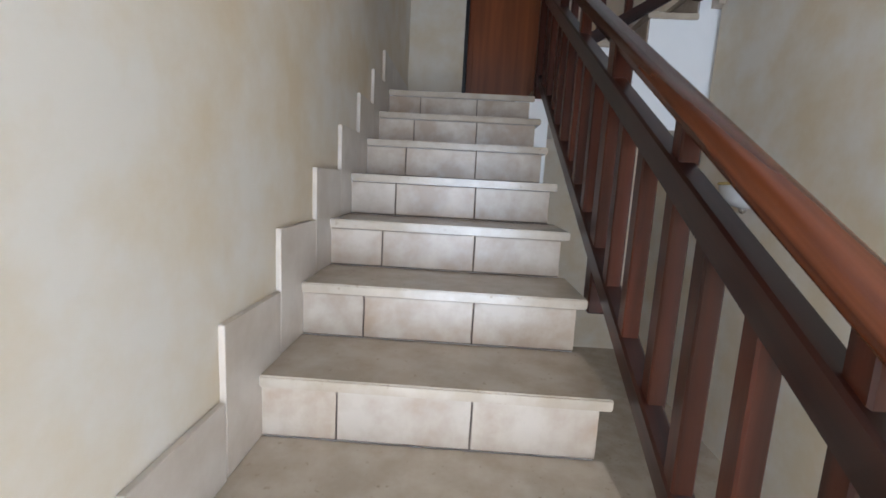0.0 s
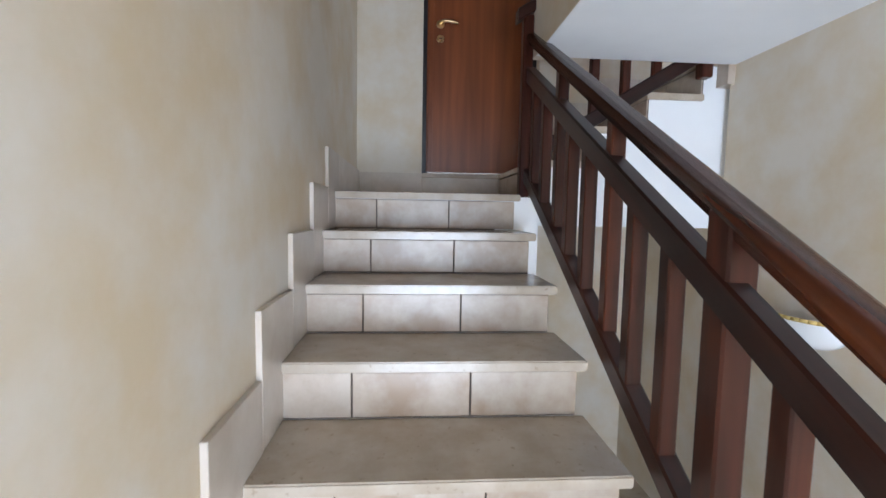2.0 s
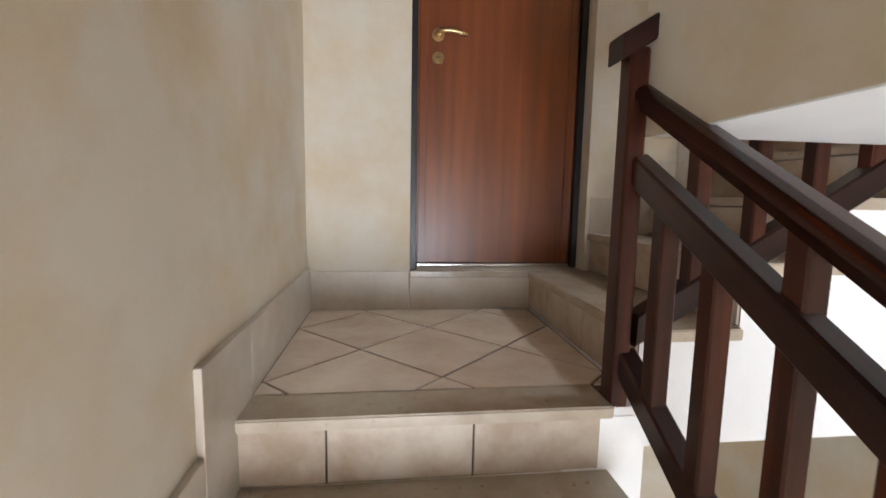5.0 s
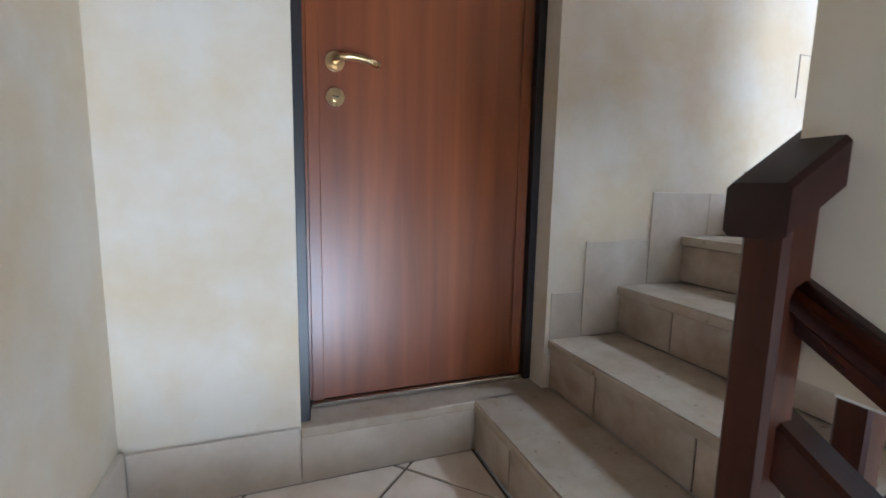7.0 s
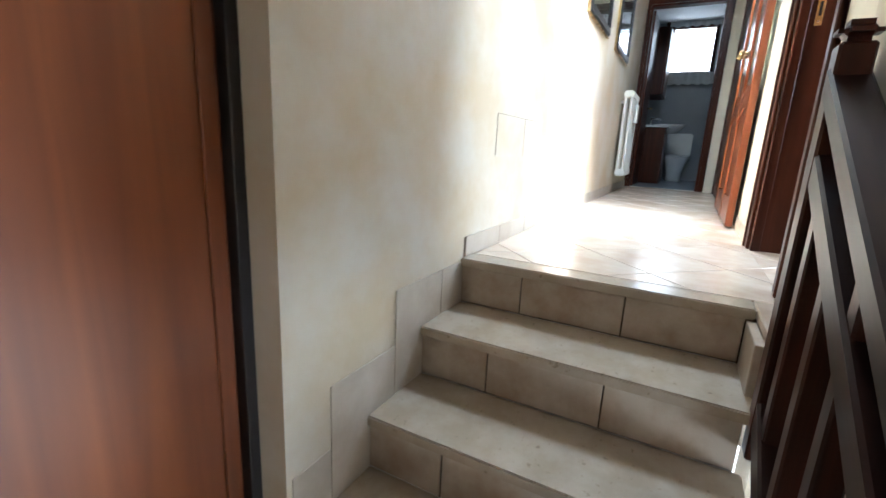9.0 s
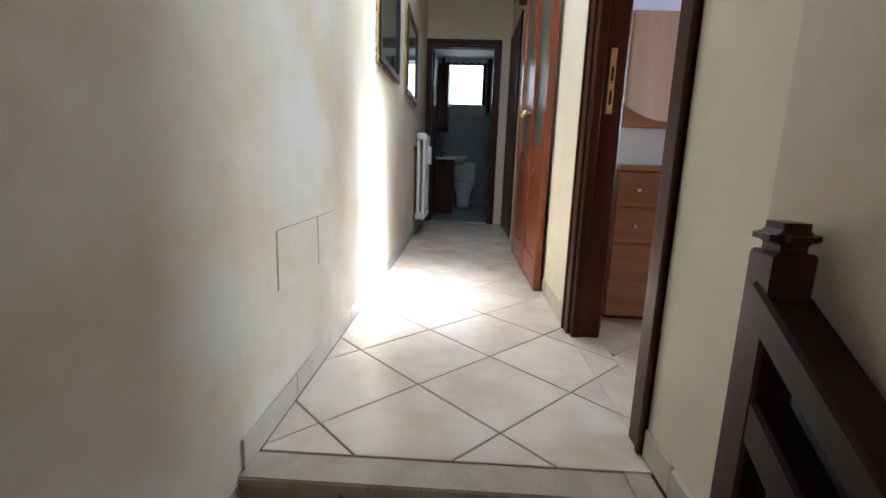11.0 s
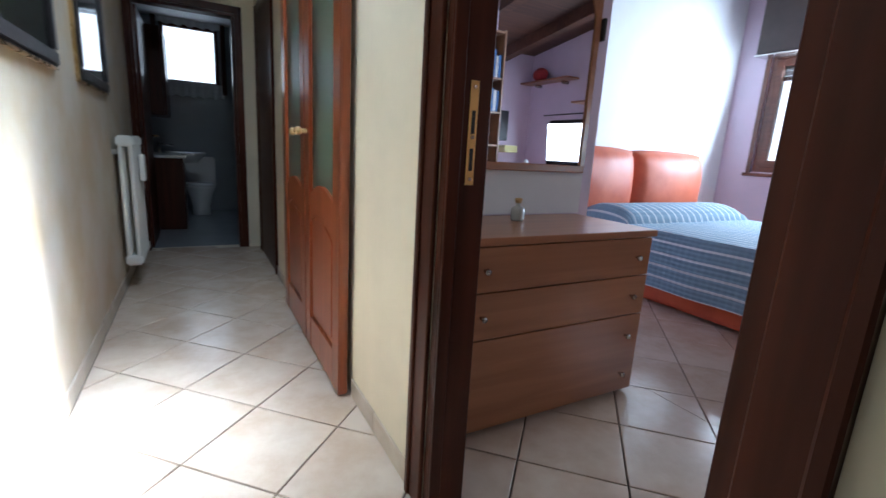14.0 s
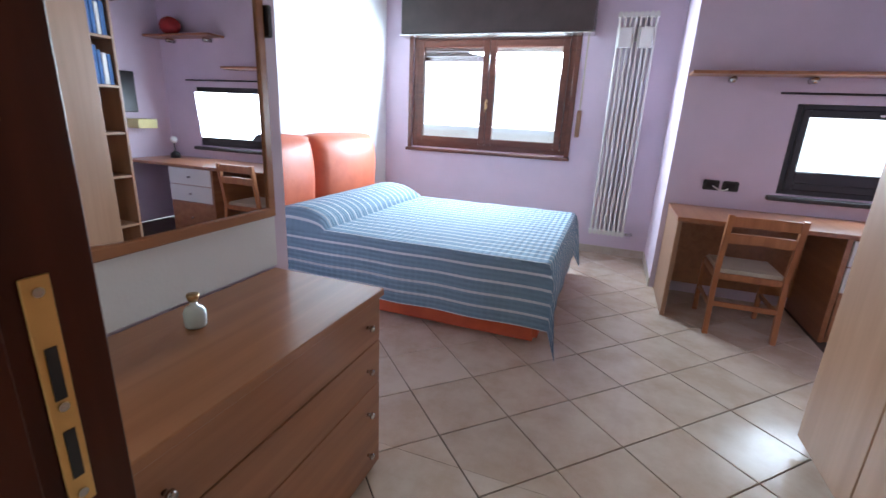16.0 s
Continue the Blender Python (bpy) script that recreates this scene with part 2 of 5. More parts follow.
M_WHITELAM = mat("white laminate", (0.75, 0.73, 0.68), 0.3, scale=4, vary=0.03)


# ---- building helpers ----
def block(bm, x0, x1, y0, y1, z0, z1, bevel=0.0, seg=1):
    r = bmesh.ops.create_cube(bm, size=1.0)
    vs = r["verts"]
    for v in vs:
        v.co = Vector((x0 + (v.co.x + 0.5) * (x1 - x0), y0 + (v.co.y + 0.5) * (y1 - y0), z0 + (v.co.z + 0.5) * (z1 - z0)))
    if bevel:
        es = {e for v in vs for e in v.link_edges}
        bmesh.ops.bevel(bm, geom=list(es), offset=bevel, segments=seg, affect="EDGES", clamp_overlap=True)
    return vs


def boxes(*dims, bevel=0.0, seg=1):
    bm = bmesh.new()
    for d in dims:
        block(bm, *d, bevel=bevel, seg=seg)
    return bm


def rod(bm, a, b, r, n=12, r2=None):
    a, b = Vector(a), Vector(b)
    d = b - a
    q = d.to_track_quat("Z", "Y").to_matrix().to_4x4()
    m = Matrix.Translation((a + b) / 2) @ q
    bmesh.ops.create_cone(bm, cap_ends=True, segments=n, radius1=r, radius2=r if r2 is None else r2, depth=d.length, matrix=m)


def tube(bm, pts, r, n=12):
    """A round bar that follows a line of points."""
    pts = [Vector(p) for p in pts]
    rings = []
    for i, p in enumerate(pts):
        d = (pts[min(i + 1, len(pts) - 1)] - pts[max(i - 1, 0)]).normalized()
        a = d.orthogonal().normalized() if i == 0 else (a - d * a.dot(d)).normalized()
        b = d.cross(a)
        rings.append([bm.verts.new(p + (a * math.cos(2 * math.pi * k / n) + b * math.sin(2 * math.pi * k / n)) * r) for k in range(n)])
    for u, v in zip(rings, rings[1:]):
        for k in range(n):
            bm.faces.new((u[k], u[(k + 1) % n], v[(k + 1) % n], v[k]))
    bm.faces.new(rings[0]), bm.faces.new(rings[-1])


def lathe(bm, profile, at=(0, 0, 0), n=24):
    """Turns (radius, height) pairs round the upright axis."""
    rings = []
    for r, z in profile:
        rings.append([bm.verts.new((at[0] + r * math.cos(2 * math.pi * i / n), at[1] + r * math.sin(2 * math.pi * i / n), at[2] + z))
                      for i in range(n)])
    for a, b in zip(rings, rings[1:]):
        for i in range(n):
            bm.faces.new((a[i], a[(i + 1) % n], b[(i + 1) % n], b[i]))


def prism(bm, pts, axis, lo, hi):
    """A flat outline pushed along an axis: pts are (y, z), (x, z) or (x, y) for axis x, y, z."""
    def at(p, v):
        return {"x": (v, p[0], p[1]), "y": (p[0], v, p[1]), "z": (p[0], p[1], v)}[axis]
    a = [bm.verts.new(at(p, lo)) for p in pts]
    b = [bm.verts.new(at(p, hi)) for p in pts]
    bm.faces.new(a), bm.faces.new(b)
    for i in range(len(pts)):
        j = (i + 1) % len(pts)
        bm.faces.new((a[i], a[j], b[j], b[i]))
    bmesh.ops.recalc_face_normals(bm, faces=bm.faces[:])


def mesh_of(name, bm, material, smooth=False):
    bmesh.ops.recalc_face_normals(bm, faces=bm.faces[:])
    me = bpy.data.meshes.new(name)
    bm.to_mesh(me)
    bm.free()
    me.materials.append(material)
    if smooth:
        for p in me.polygons:
            p.use_smooth = True
    return me


def structure(name, bm, material, label, category="", smooth=False):
    return tagged(new(name, mesh_of(name, bm, material, smooth)), label, category or name.split("_")[0], kind="structure")


def thing(name, at, label, category, group=""):
    ob = new(name)
    ob.empty_display_size = 0.05
    ob.location = at
    return tagged(ob, label, category, group)


def origin_of(ob):
    at = Vector(ob.location)
    return at + origin_of(ob.parent) if ob.parent else at


def part(name, bm, material, parent, label="", smooth=False):
    """One mesh under a thing; bm is in world metres."""
    o = origin_of(parent)
    for v in bm.verts:
        v.co -= o
    ob = new(name, mesh_of(name, bm, material, smooth))
    ob.parent = parent
    return tagged(ob, label)


def piece(name, me, parent, at=(0, 0, 0)):
    ob = new(name, me)
    ob.parent = parent
    ob.location = Vector(at) - origin_of(parent)
    return ob


def wall_with_holes(axis, lo, hi, u0, u1, z0, z1, holes):
    """An upright wall between lo and hi on its thin axis, along u, with rectangular holes (u0, u1, z0, z1)."""
    bm = bmesh.new()
    us = sorted({u0, u1, *[h[0] for h in holes], *[h[1] for h in holes]})
    zs = sorted({z0, z1, *[h[2] for h in holes], *[h[3] for h in holes]})
    cells = set()
    for i in range(len(us) - 1):
        for k in range(len(zs) - 1):
            uc, zc = (us[i] + us[i + 1]) / 2, (zs[k] + zs[k + 1]) / 2
            if u0 < uc < u1 and z0 < zc < z1 and not any(h[0] < uc < h[1] and h[2] < zc < h[3] for h in holes):
                cells.add((i, k))

    def vert(u, v, z):
        return bm.verts.new((v, u, z) if axis == "x" else (u, v, z))
    for i, k in cells:
        a, b, c, d = us[i], us[i + 1], zs[k], zs[k + 1]
        for v in (lo, hi):
            bm.faces.new([vert(a, v, c), vert(b, v, c), vert(b, v, d), vert(a, v, d)])
        for (di, dk), (p, q) in (((-1, 0), ((a, c), (a, d))), ((1, 0), ((b, c), (b, d))), ((0, -1), ((a, c), (b, c))), ((0, 1), ((a, d), (b, d)))):
            if (i + di, k + dk) not in cells:
                bm.faces.new([vert(p[0], lo, p[1]), vert(q[0], lo, q[1]), vert(q[0], hi, q[1]), vert(p[0], hi, p[1])])
    bmesh.ops.remove_doubles(bm, verts=bm.verts[:], dist=1e-5)
    return bm


# ---- large structure ----
D1 = (0.03, 0.83, RISE - 0.032, RISE + 2.12)          # flat door in the landing's north wall
BD = (1.93, 2.70, HALL - 0.02, HALL + 2.12)          # bedroom doorway
W1 = (2.70, 4.49, 1.88, 3.09)                 # bedroom window
W2 = (-0.10, 0.99, 1.77, 2.43)                # window over the desk
BA = (2.99, 3.78, HALL, HALL + 2.134)         # bathroom doorway
BW = (3.00, 3.70, 2.62, 3.40)                 # bathroom window

structure("wall_west", boxes((WEST - 0.2, WEST, 0.421, NORTH + 0.2, LOW - 0.2, CEIL + 0.1), (WEST - 0.2, WEST, -1.6, 0.421, LOW - 0.2, SOFFIT + 0.17)), M_WALL,
          "sponged cream plaster wall along the stairs", "wall")
structure("wall_north", wall_with_holes("y", NORTH, NORTH + 0.2, WEST, END_X + 0.14, LOW - 0.2, CEIL + 0.1, [D1]), M_WALL,
          "sponged cream plaster wall beside stairs and hall", "wall")
structure("wall_stair_south", wall_with_holes("y", -1.6, -1.4, WEST, 1.52, LOW - 0.2, SOFFIT, [(-0.39, 0.99, -1.82, -0.14)]), M_WALL,
          "plain cream wall at the foot of the stairs", "wall")
structure("wall_stair_east", boxes((1.52, 1.70, -1.6, 2.865, LOW - 0.2, SOFFIT), (1.52, 1.70, 2.865, NORTH, LOW - 0.2, -0.152)), M_WALL,
          "sponged cream wall of the lower stairwell", "wall")
structure("wall_overhang", boxes((MASS_X, MASS_X + 0.12, 0.42, 2.905, SOFFIT + 0.004, CEIL + 0.1), (MASS_X + 0.12, 1.50, SOUTH + 0.0005, MASS_Y, SOFFIT + 0.004, CEIL + 0.1)), M_WALL,
          "ochre plaster wall above the stair rail", "wall")
structure("soffit", boxes((MASS_X + 0.002, 1.70, -1.6, MASS_Y - 0.002, SOFFIT, SOFFIT + 0.003), (WEST, MASS_X + 0.002, -1.6, 0.42, SOFFIT, SOFFIT + 0.17)), M_WHITE,
          "smooth white painted underside of the upper floor", "ceiling")
structure("wall_hall_south", wall_with_holes("y", BED_N, SOUTH, MASS_X + 0.12, END_X, SOFFIT + 0.004, CEIL + 0.1, [BD]), M_CREAM,
          "cream painted hall wall with the bedroom doorway", "wall")
structure("wall_hall_end", wall_with_holes("x", END_X, END_X + 0.12, SOUTH - 0.3, NORTH, HALL - 0.18, CEIL + 0.1, [BA]), M_CREAM,
          "cream painted end wall round the bathroom door", "wall")
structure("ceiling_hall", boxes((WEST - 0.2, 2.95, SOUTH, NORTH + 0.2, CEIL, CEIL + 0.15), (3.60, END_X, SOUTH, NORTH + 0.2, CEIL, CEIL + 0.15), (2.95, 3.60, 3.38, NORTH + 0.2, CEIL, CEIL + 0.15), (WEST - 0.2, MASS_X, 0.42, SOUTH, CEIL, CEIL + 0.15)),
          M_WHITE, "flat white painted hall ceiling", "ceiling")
structure("floor_lower", boxes((WEST, 1.52, -1.4, NORTH, LOW - 0.2, LOW)), M_TREAD, "beige stone floor at the foot of the stairs", "floor")
# bedroom shell
structure("wall_bedroom_east", boxes((BED_E, BED_E + 0.2, BED_S - 0.25, STUB_Y + 0.15, HALL - 0.2, 4.3)), M_WHITE,
          "white painted wall behind the bed", "wall")
structure("wall_bedroom_return", boxes((STUB_X, BED_E, STUB_Y, STUB_Y + 0.12, HALL, 4.3)), M_LILAC, "lilac painted wall return", "wall")
structure("wall_bedroom_dresser", boxes((STUB_X, STUB_X + 0.12, STUB_Y + 0.12, BED_N, HALL, 4.3)), M_LILAC,
          "lilac painted wall behind the dresser", "wall")
structure("wall_bedroom_south", wall_with_holes("y", BED_S - 0.25, BED_S, ALC_X, BED_E, HALL - 0.2, 4.3, [W1]), M_LILAC,
          "lilac painted wall with the double window", "wall")
structure("wall_alcove", wall_with_holes("y", ALC_Y - 0.25, ALC_Y, -0.7, ALC_X, HALL, 4.3, [W2]), M_LILAC,
          "lilac painted wall behind the desk", "wall")
structure("wall_alcove_side", boxes((ALC_X - 0.15, ALC_X, BED_S, ALC_Y - 0.25, HALL, 4.3)), M_LILAC, "lilac painted wall corner beside the radiator", "wall")
structure("wall_bedroom_west", boxes((-0.7, -0.58, ALC_Y, 0.42, HALL, 4.3), (-0.58, 0.72, 0.42, 0.54, HALL, 4.3), (0.721, 0.75, 0.54, BED_N, HALL, 4.3)),
          M_LILAC, "lilac painted far wall of the bedroom", "wall")


def bedroom_ceiling():
    bm = bmesh.new()
    prism(bm, [(-0.7, 3.35), (5.04, 4.15), (5.04, 4.25), (-0.7, 3.45)], "y", BED_S - 0.25, BED_N + 0.1)
    for k in range(5):
        y = -1.6 + k * 0.95
        prism(bm, [(-0.7, 3.21), (5.0, 4.0), (5.0, 4.16), (-0.7, 3.37)], "y", y, y + 0.12)
    structure("ceiling_bedroom", bm, M_CEILW, "sloping brown boarded ceiling with beams", "ceiling")


bedroom_ceiling()
# bathroom shell
structure("wall_bath", boxes((9.2, 9.4, 1.9, 4.6, HALL - 0.1, BW[2]), (9.2, 9.4, 1.9, BW[0], BW[2], BW[3]), (9.2, 9.4, BW[1], 4.6, BW[2], BW[3]),
                             (9.2, 9.4, 1.9, 4.6, BW[3], 3.7), (END_X + 0.12, 9.2, 4.4, 4.6, HALL - 0.1, 3.7), (END_X + 0.12, 9.2, 1.9, 2.1, HALL - 0.1, 3.7),
                             (END_X + 0.12, END_X + 0.15, 3.82, 4.4, HALL, 3.7), (END_X + 0.12, END_X + 0.15, 2.1, 2.95, HALL, 3.7)), M_BTILE,
          "grey-blue tiled bathroom walls", "wall")
structure("ceiling_bath", boxes((END_X + 0.12, 9.4, 1.9, 4.6, 3.45, 3.6)), M_WHITE, "white bathroom ceiling", "ceiling")
structure("floor_bath", boxes((END_X, 9.2, 2.1, 4.4, HALL - 0.1, HALL - 0.003)), M_BTILE, "grey tiled bathroom floor", "floor")


# ---- stairs ----
def tile_block(name, dx, dy, dz, material, bevel=0.002):
    return mesh_of(name, boxes((0, dx, 0, dy, 0, dz), bevel=bevel), material)


def flight_one():
    cores = []
    under = lambda y: max(LOW - 0.1, -0.33 + (y - LAND_Y - 0.02) * 0.653)
    for k in range(0, 10):
        y1, z = LAND_Y - k * GOING + 0.022, -(k + 1) * RISE - 0.032
        y0 = y1 - GOING
        cores.append(bmesh.new())
        prism(cores[-1], [(y0, z), (y1, z), (y1, under(y1)), (y0, under(y0))], "x", WEST, TREAD_END - 0.03)
    st = structure("stairs_lower", cores[0], M_WHITE, "stone-clad flight of stairs with white painted side", "stairs")
    for bm in cores[1:]:
        piece("step_core", mesh_of("step_core", bm, M_WHITE), st)
    tread = mesh_of("tread", boxes((WEST, TREAD_END, 0, GOING + 0.02, -0.032, 0), bevel=0.004, seg=2), M_TREAD)
    widths = ((WEST + 0.004, -0.203), (-0.198, 0.142), (0.147, TREAD_END - 0.028))
    risers = [mesh_of("riser_tile", boxes((a, b, 0, 0.012, 0.002, RISE - 0.038), bevel=0.0015), M_TILE) for a, b in widths]
    grout = mesh_of("riser_grout", boxes((WEST + 0.001, TREAD_END - 0.0275, 0, 0.004, 0.0005, RISE - 0.033)), M_GROUT)
    skirt = mesh_of("skirting_tile", boxes((WEST + 0.0005, WEST + 0.016, -0.157, 0.134, -RISE + 0.002, 0.184), bevel=0.0015), M_SKIRT)
    for k in range(0, 11):
        y, z = LAND_Y - k * GOING, -k * RISE
        if k:
            piece("tread", tread, st, (0, y, z))
        piece("riser_grout", grout, st, (0, y + 0.0195, z - RISE))
        for r in risers:
            piece("riser_tile", r, st, (0, y + 0.014, z - RISE + 0.003))
        piece("skirting_tile", skirt, st, (0, y, z))
    return st


def landing():
    fl = structure("floor_landing", boxes((WEST, STEP2_X + 0.02, LAND_Y + 0.02, NORTH, -0.15, -0.012)), M_WHITE, "small landing laid with diagonal beige tiles", "floor")
    piece("front_face", mesh_of("front_face", boxes((TREAD_END - 0.12, STEP2_X + 0.02, LAND_Y + 0.016, LAND_Y + 0.06, -1.3, -0.034)), M_WHITE), fl)
    piece("grout_bed", mesh_of("grout_bed", boxes((WEST, STEP2_X + 0.01, LAND_Y + 0.10, NORTH, -0.0118, -0.005)), M_GROUT), fl)
    piece("nosing", mesh_of("nosing", boxes((WEST, TREAD_END, LAND_Y, LAND_Y + 0.13, -0.032, 0), bevel=0.004, seg=2), M_TREAD), fl)
    tile_field(fl, (0.09, 3.062), 0.240, (WEST + 0.016, STEP2_X, LAND_Y + 0.134, NORTH - 0.012), 0.0, M_FLOOR, 0.0065)
    piece("skirting_tile", mesh_of("skirting_tile", boxes((WEST + 0.0005, WEST + 0.016, LAND_Y + 0.137, NORTH - 0.012, 0.001, RISE + 0.008), bevel=0.0015), M_SKIRT), fl)
    for a, b in ((WEST + 0.017, 0.026), (0.03, STEP2_X)):
        piece("skirting_tile", mesh_of("skirting_tile", boxes((a, b, NORTH - 0.012, NORTH - 0.0005, 0.001, RISE - 0.002), bevel=0.0015), M_SKIRT), fl)


def clip(poly, x0, x1, y0, y1):
    for axis, v, keep in ((0, x0, 1), (0, x1, -1), (1, y0, 1), (1, y1, -1)):
        out = []
        for i, p in enumerate(poly):
            q = poly[(i + 1) % len(poly)]
            pin, qin = (p[axis] - v) * keep >= 0, (q[axis] - v) * keep >= 0
            if pin:
                out.append(p)
            if pin != qin:
                f = (v - p[axis]) / (q[axis] - p[axis])
                out.append((p[0] + f * (q[0] - p[0]), p[1] + f * (q[1] - p[1])))
        poly = out
        if len(poly) < 3:
            return []
    return poly


def tile_mesh(poly, material, depth=0.006, edge=0.0016):
    """A flat tile with eased upper edges."""
    bm = bmesh.new()
    cx, cy = sum(p[0] for p in poly) / len(poly), sum(p[1] for p in poly) / len(poly)
    lo = [bm.verts.new((x, y, -depth)) for x, y in poly]
    mid = [bm.verts.new((x, y, -edge)) for x, y in poly]
    f = 1 - edge / 0.12
    top = [bm.verts.new((cx + (x - cx) * f, cy + (y - cy) * f, 0)) for x, y in poly]
    n = len(poly)
    for a, b in ((lo, mid), (mid, top)):
        for i in range(n):
            bm.faces.new((a[i], a[(i + 1) % n], b[(i + 1) % n], b[i]))
    bm.faces.new(top)
    return mesh_of("tile", bm, material)


def tile_field(parent, anchor, half, rect, z, material, gap=0.0044):
    """Diagonal square tiles, half a diagonal each way, cut to a rectangle."""
    x0, x1, y0, y1 = rect
    whole = None
    n = int(max(x1 - x0, y1 - y0) / half) + 12
    r = half - gap * 0.9
    base = [(r, 0), (0, r), (-r, 0), (0, -r)]
    ix, iy = round(((x0 + x1) / 2 - anchor[0]) / half), round(((y0 + y1) / 2 - anchor[1]) / half)
    for i in range(ix - n, ix + n):
        for j in range(iy - n, iy + n):
            if (i + j) % 2 == 0:
                continue
            cx, cy = anchor[0] + i * half, anchor[1] + j * half
            if cx < x0 - half or cx > x1 + half or cy < y0 - half or cy > y1 + half:
                continue
            poly = clip([(cx + a, cy + b) for a, b in base], x0, x1, y0, y1)
            if not poly:
                continue
            area = 0.5 * abs(sum(p[0] * q[1] - q[0] * p[1] for p, q in zip(poly, poly[1:] + poly[:1])))
            if area < 2e-4:
                continue
            dz = z + random.uniform(-0.0004, 0.0004)
            if len(poly) == 4 and area > 2 * r * r * 0.999:
                whole = whole or tile_mesh(base, material)
                piece("tile", whole, parent, (cx, cy, dz))
            else:
                piece("tile", tile_mesh([(p[0] - cx, p[1] - cy) for p in poly], material), parent, (cx, cy, dz))


def flight_two():
    cores = []
    for k in range(5):
        cores.append(bmesh.new())
        x, z = STEP2_X + k * GOING2 + 0.022, (k + 1) * RISE - 0.032
        block(cores[-1], x, x + GOING2 if k < 4 else 1.70, STEP2_Y + 0.02, NORTH, -0.15, z)
    st = structure("stairs_upper", cores[0], M_WHITE, "short stone-clad flight up to the hall with white painted side", "stairs")
    for bm in cores[1:]:
        piece("step_core", mesh_of("step_core", bm, M_WHITE), st)
    tread = mesh_of("tread", boxes((0, GOING2 + 0.02, STEP2_Y, NORTH, -0.032, 0), bevel=0.004, seg=2), M_TREAD)
    top = mesh_of("nosing", boxes((0, 0.10, STEP2_Y, NORTH, -0.032, 0), bevel=0.004, seg=2), M_TREAD)
    spans = ((NORTH - 0.004, 3.585), (3.58, 3.243), (3.238, STEP2_Y + 0.021))
    risers = [mesh_of("riser_tile", boxes((0, 0.012, b, a, 0.002, RISE - 0.038), bevel=0.0015), M_TILE) for a, b in spans]
    skirt = mesh_of("skirting_tile", boxes((-0.145, 0.130, NORTH - 0.005, NORTH - 0.0005, -RISE + 0.002, 0.162), bevel=0.001), M_SKIRT)
    first = mesh_of("skirting_tile", boxes((0.004, 0.130, NORTH - 0.005, NORTH - 0.0005, -RISE + 0.002, 0.162), bevel=0.001), M_SKIRT)
    grout = mesh_of("riser_grout", boxes((0, 0.004, STEP2_Y + 0.0205, NORTH - 0.001, 0.0005, RISE - 0.033)), M_GROUT)
    for k in range(5):
        x, z = STEP2_X + k * GOING2, (k + 1) * RISE
        piece("nosing" if k == 4 else "tread", top if k == 4 else tread, st, (x, 0, z))
        piece("riser_grout", grout, st, (x + 0.0175, 0, z - RISE))
        for r in risers:
            piece("riser_tile", r, st, (x + 0.012, 0, z - RISE + 0.003))
        if k in (1, 2, 3):
            piece("skirting_tile", first if k == 1 else skirt, st, (x, 0, z))
    last = boxes((1.530, 1.698, NORTH - 0.005, NORTH - 0.0005, 4 * RISE + 0.002, 4 * RISE + 0.162), bevel=0.001)
    piece("skirting_tile", mesh_of("skirting_tile", last, M_SKIRT), st)
    side = bmesh.new()
    block(side, 1.40, 1.69, SOUTH + 0.0005, SOUTH + 0.014, 4 * RISE, HALL + 0.075, bevel=0.002)
    piece("skirting_tile", mesh_of("skirting_tile", side, M_SKIRT), st)
    slab = bmesh.new()
    block(slab, 1.484, 1.676, SOUTH + 0.014, STEP2_Y + 0.0195, 3.2 * RISE, HALL - 0.034, bevel=0.002)
    block(slab, 1.484, 1.778, SOUTH + 0.014, STEP2_Y - 0.002, HALL - 0.029, HALL, bevel=0.003)
    piece("side_slab", mesh_of("side_slab", slab, M_TILE), st)


# ---- railings ----
def beam(bm, a, b, w, h):
    """A squared bar from a to b, w wide level and h high upright, with eased edges; its ends are plumb."""
    a, b = Vector(a), Vector(b)
    side = Vector((b - a).cross(Vector((0, 0, 1)))).normalized()
    c = 0.006
    prof = []
    for sx, sz in ((-1, -1), (1, -1), (1, 1), (-1, 1)):
        px, pz = sx * w / 2, sz * h / 2
        if sx * sz > 0:
            prof += [(px - sx * 0 if sx < 0 else px, pz + (c if sz < 0 else -c)), (px - sx * c, pz)]
        else:
            prof += [(px - sx * c, pz), (px, pz + (c if sz < 0 else -c))]
    rows = [[bm.verts.new(p + side * u + Vector((0, 0, 1)) * v) for u, v in prof] for p in (a, b)]
    n = len(prof)
    for i in range(n):
        bm.faces.new((rows[0][i], rows[0][(i + 1) % n], rows[1][(i + 1) % n], rows[1][i]))
    bm.faces.new(rows[0]), bm.faces.new(rows[1])


def handrail(bm, a, b, w=0.075, h=0.06):
    """A moulded rail: rounded top, narrower foot."""
    a, b = Vector(a), Vector(b)
    side = Vector((b - a).cross(Vector((0, 0, 1)))).normalized()
    prof = [(-0.30, -0.5), (0.30, -0.5), (0.34, -0.18), (0.5, -0.02), (0.5, 0.18), (0.40, 0.38), (0.2, 0.5), (-0.2, 0.5), (-0.40, 0.38), (-0.5, 0.18), (-0.5, -0.02), (-0.34, -0.18)]
    rows = [[bm.verts.new(p + side * (u * w) + Vector((0, 0, v * h))) for u, v in prof] for p in (a, b)]
    n = len(prof)
    for i in range(n):
        bm.faces.new((rows[0][i], rows[0][(i + 1) % n], rows[1][(i + 1) % n], rows[1][i]))
    bm.faces.new(rows[0]), bm.faces.new(rows[1])


RX = 0.53
SL = RISE / GOING


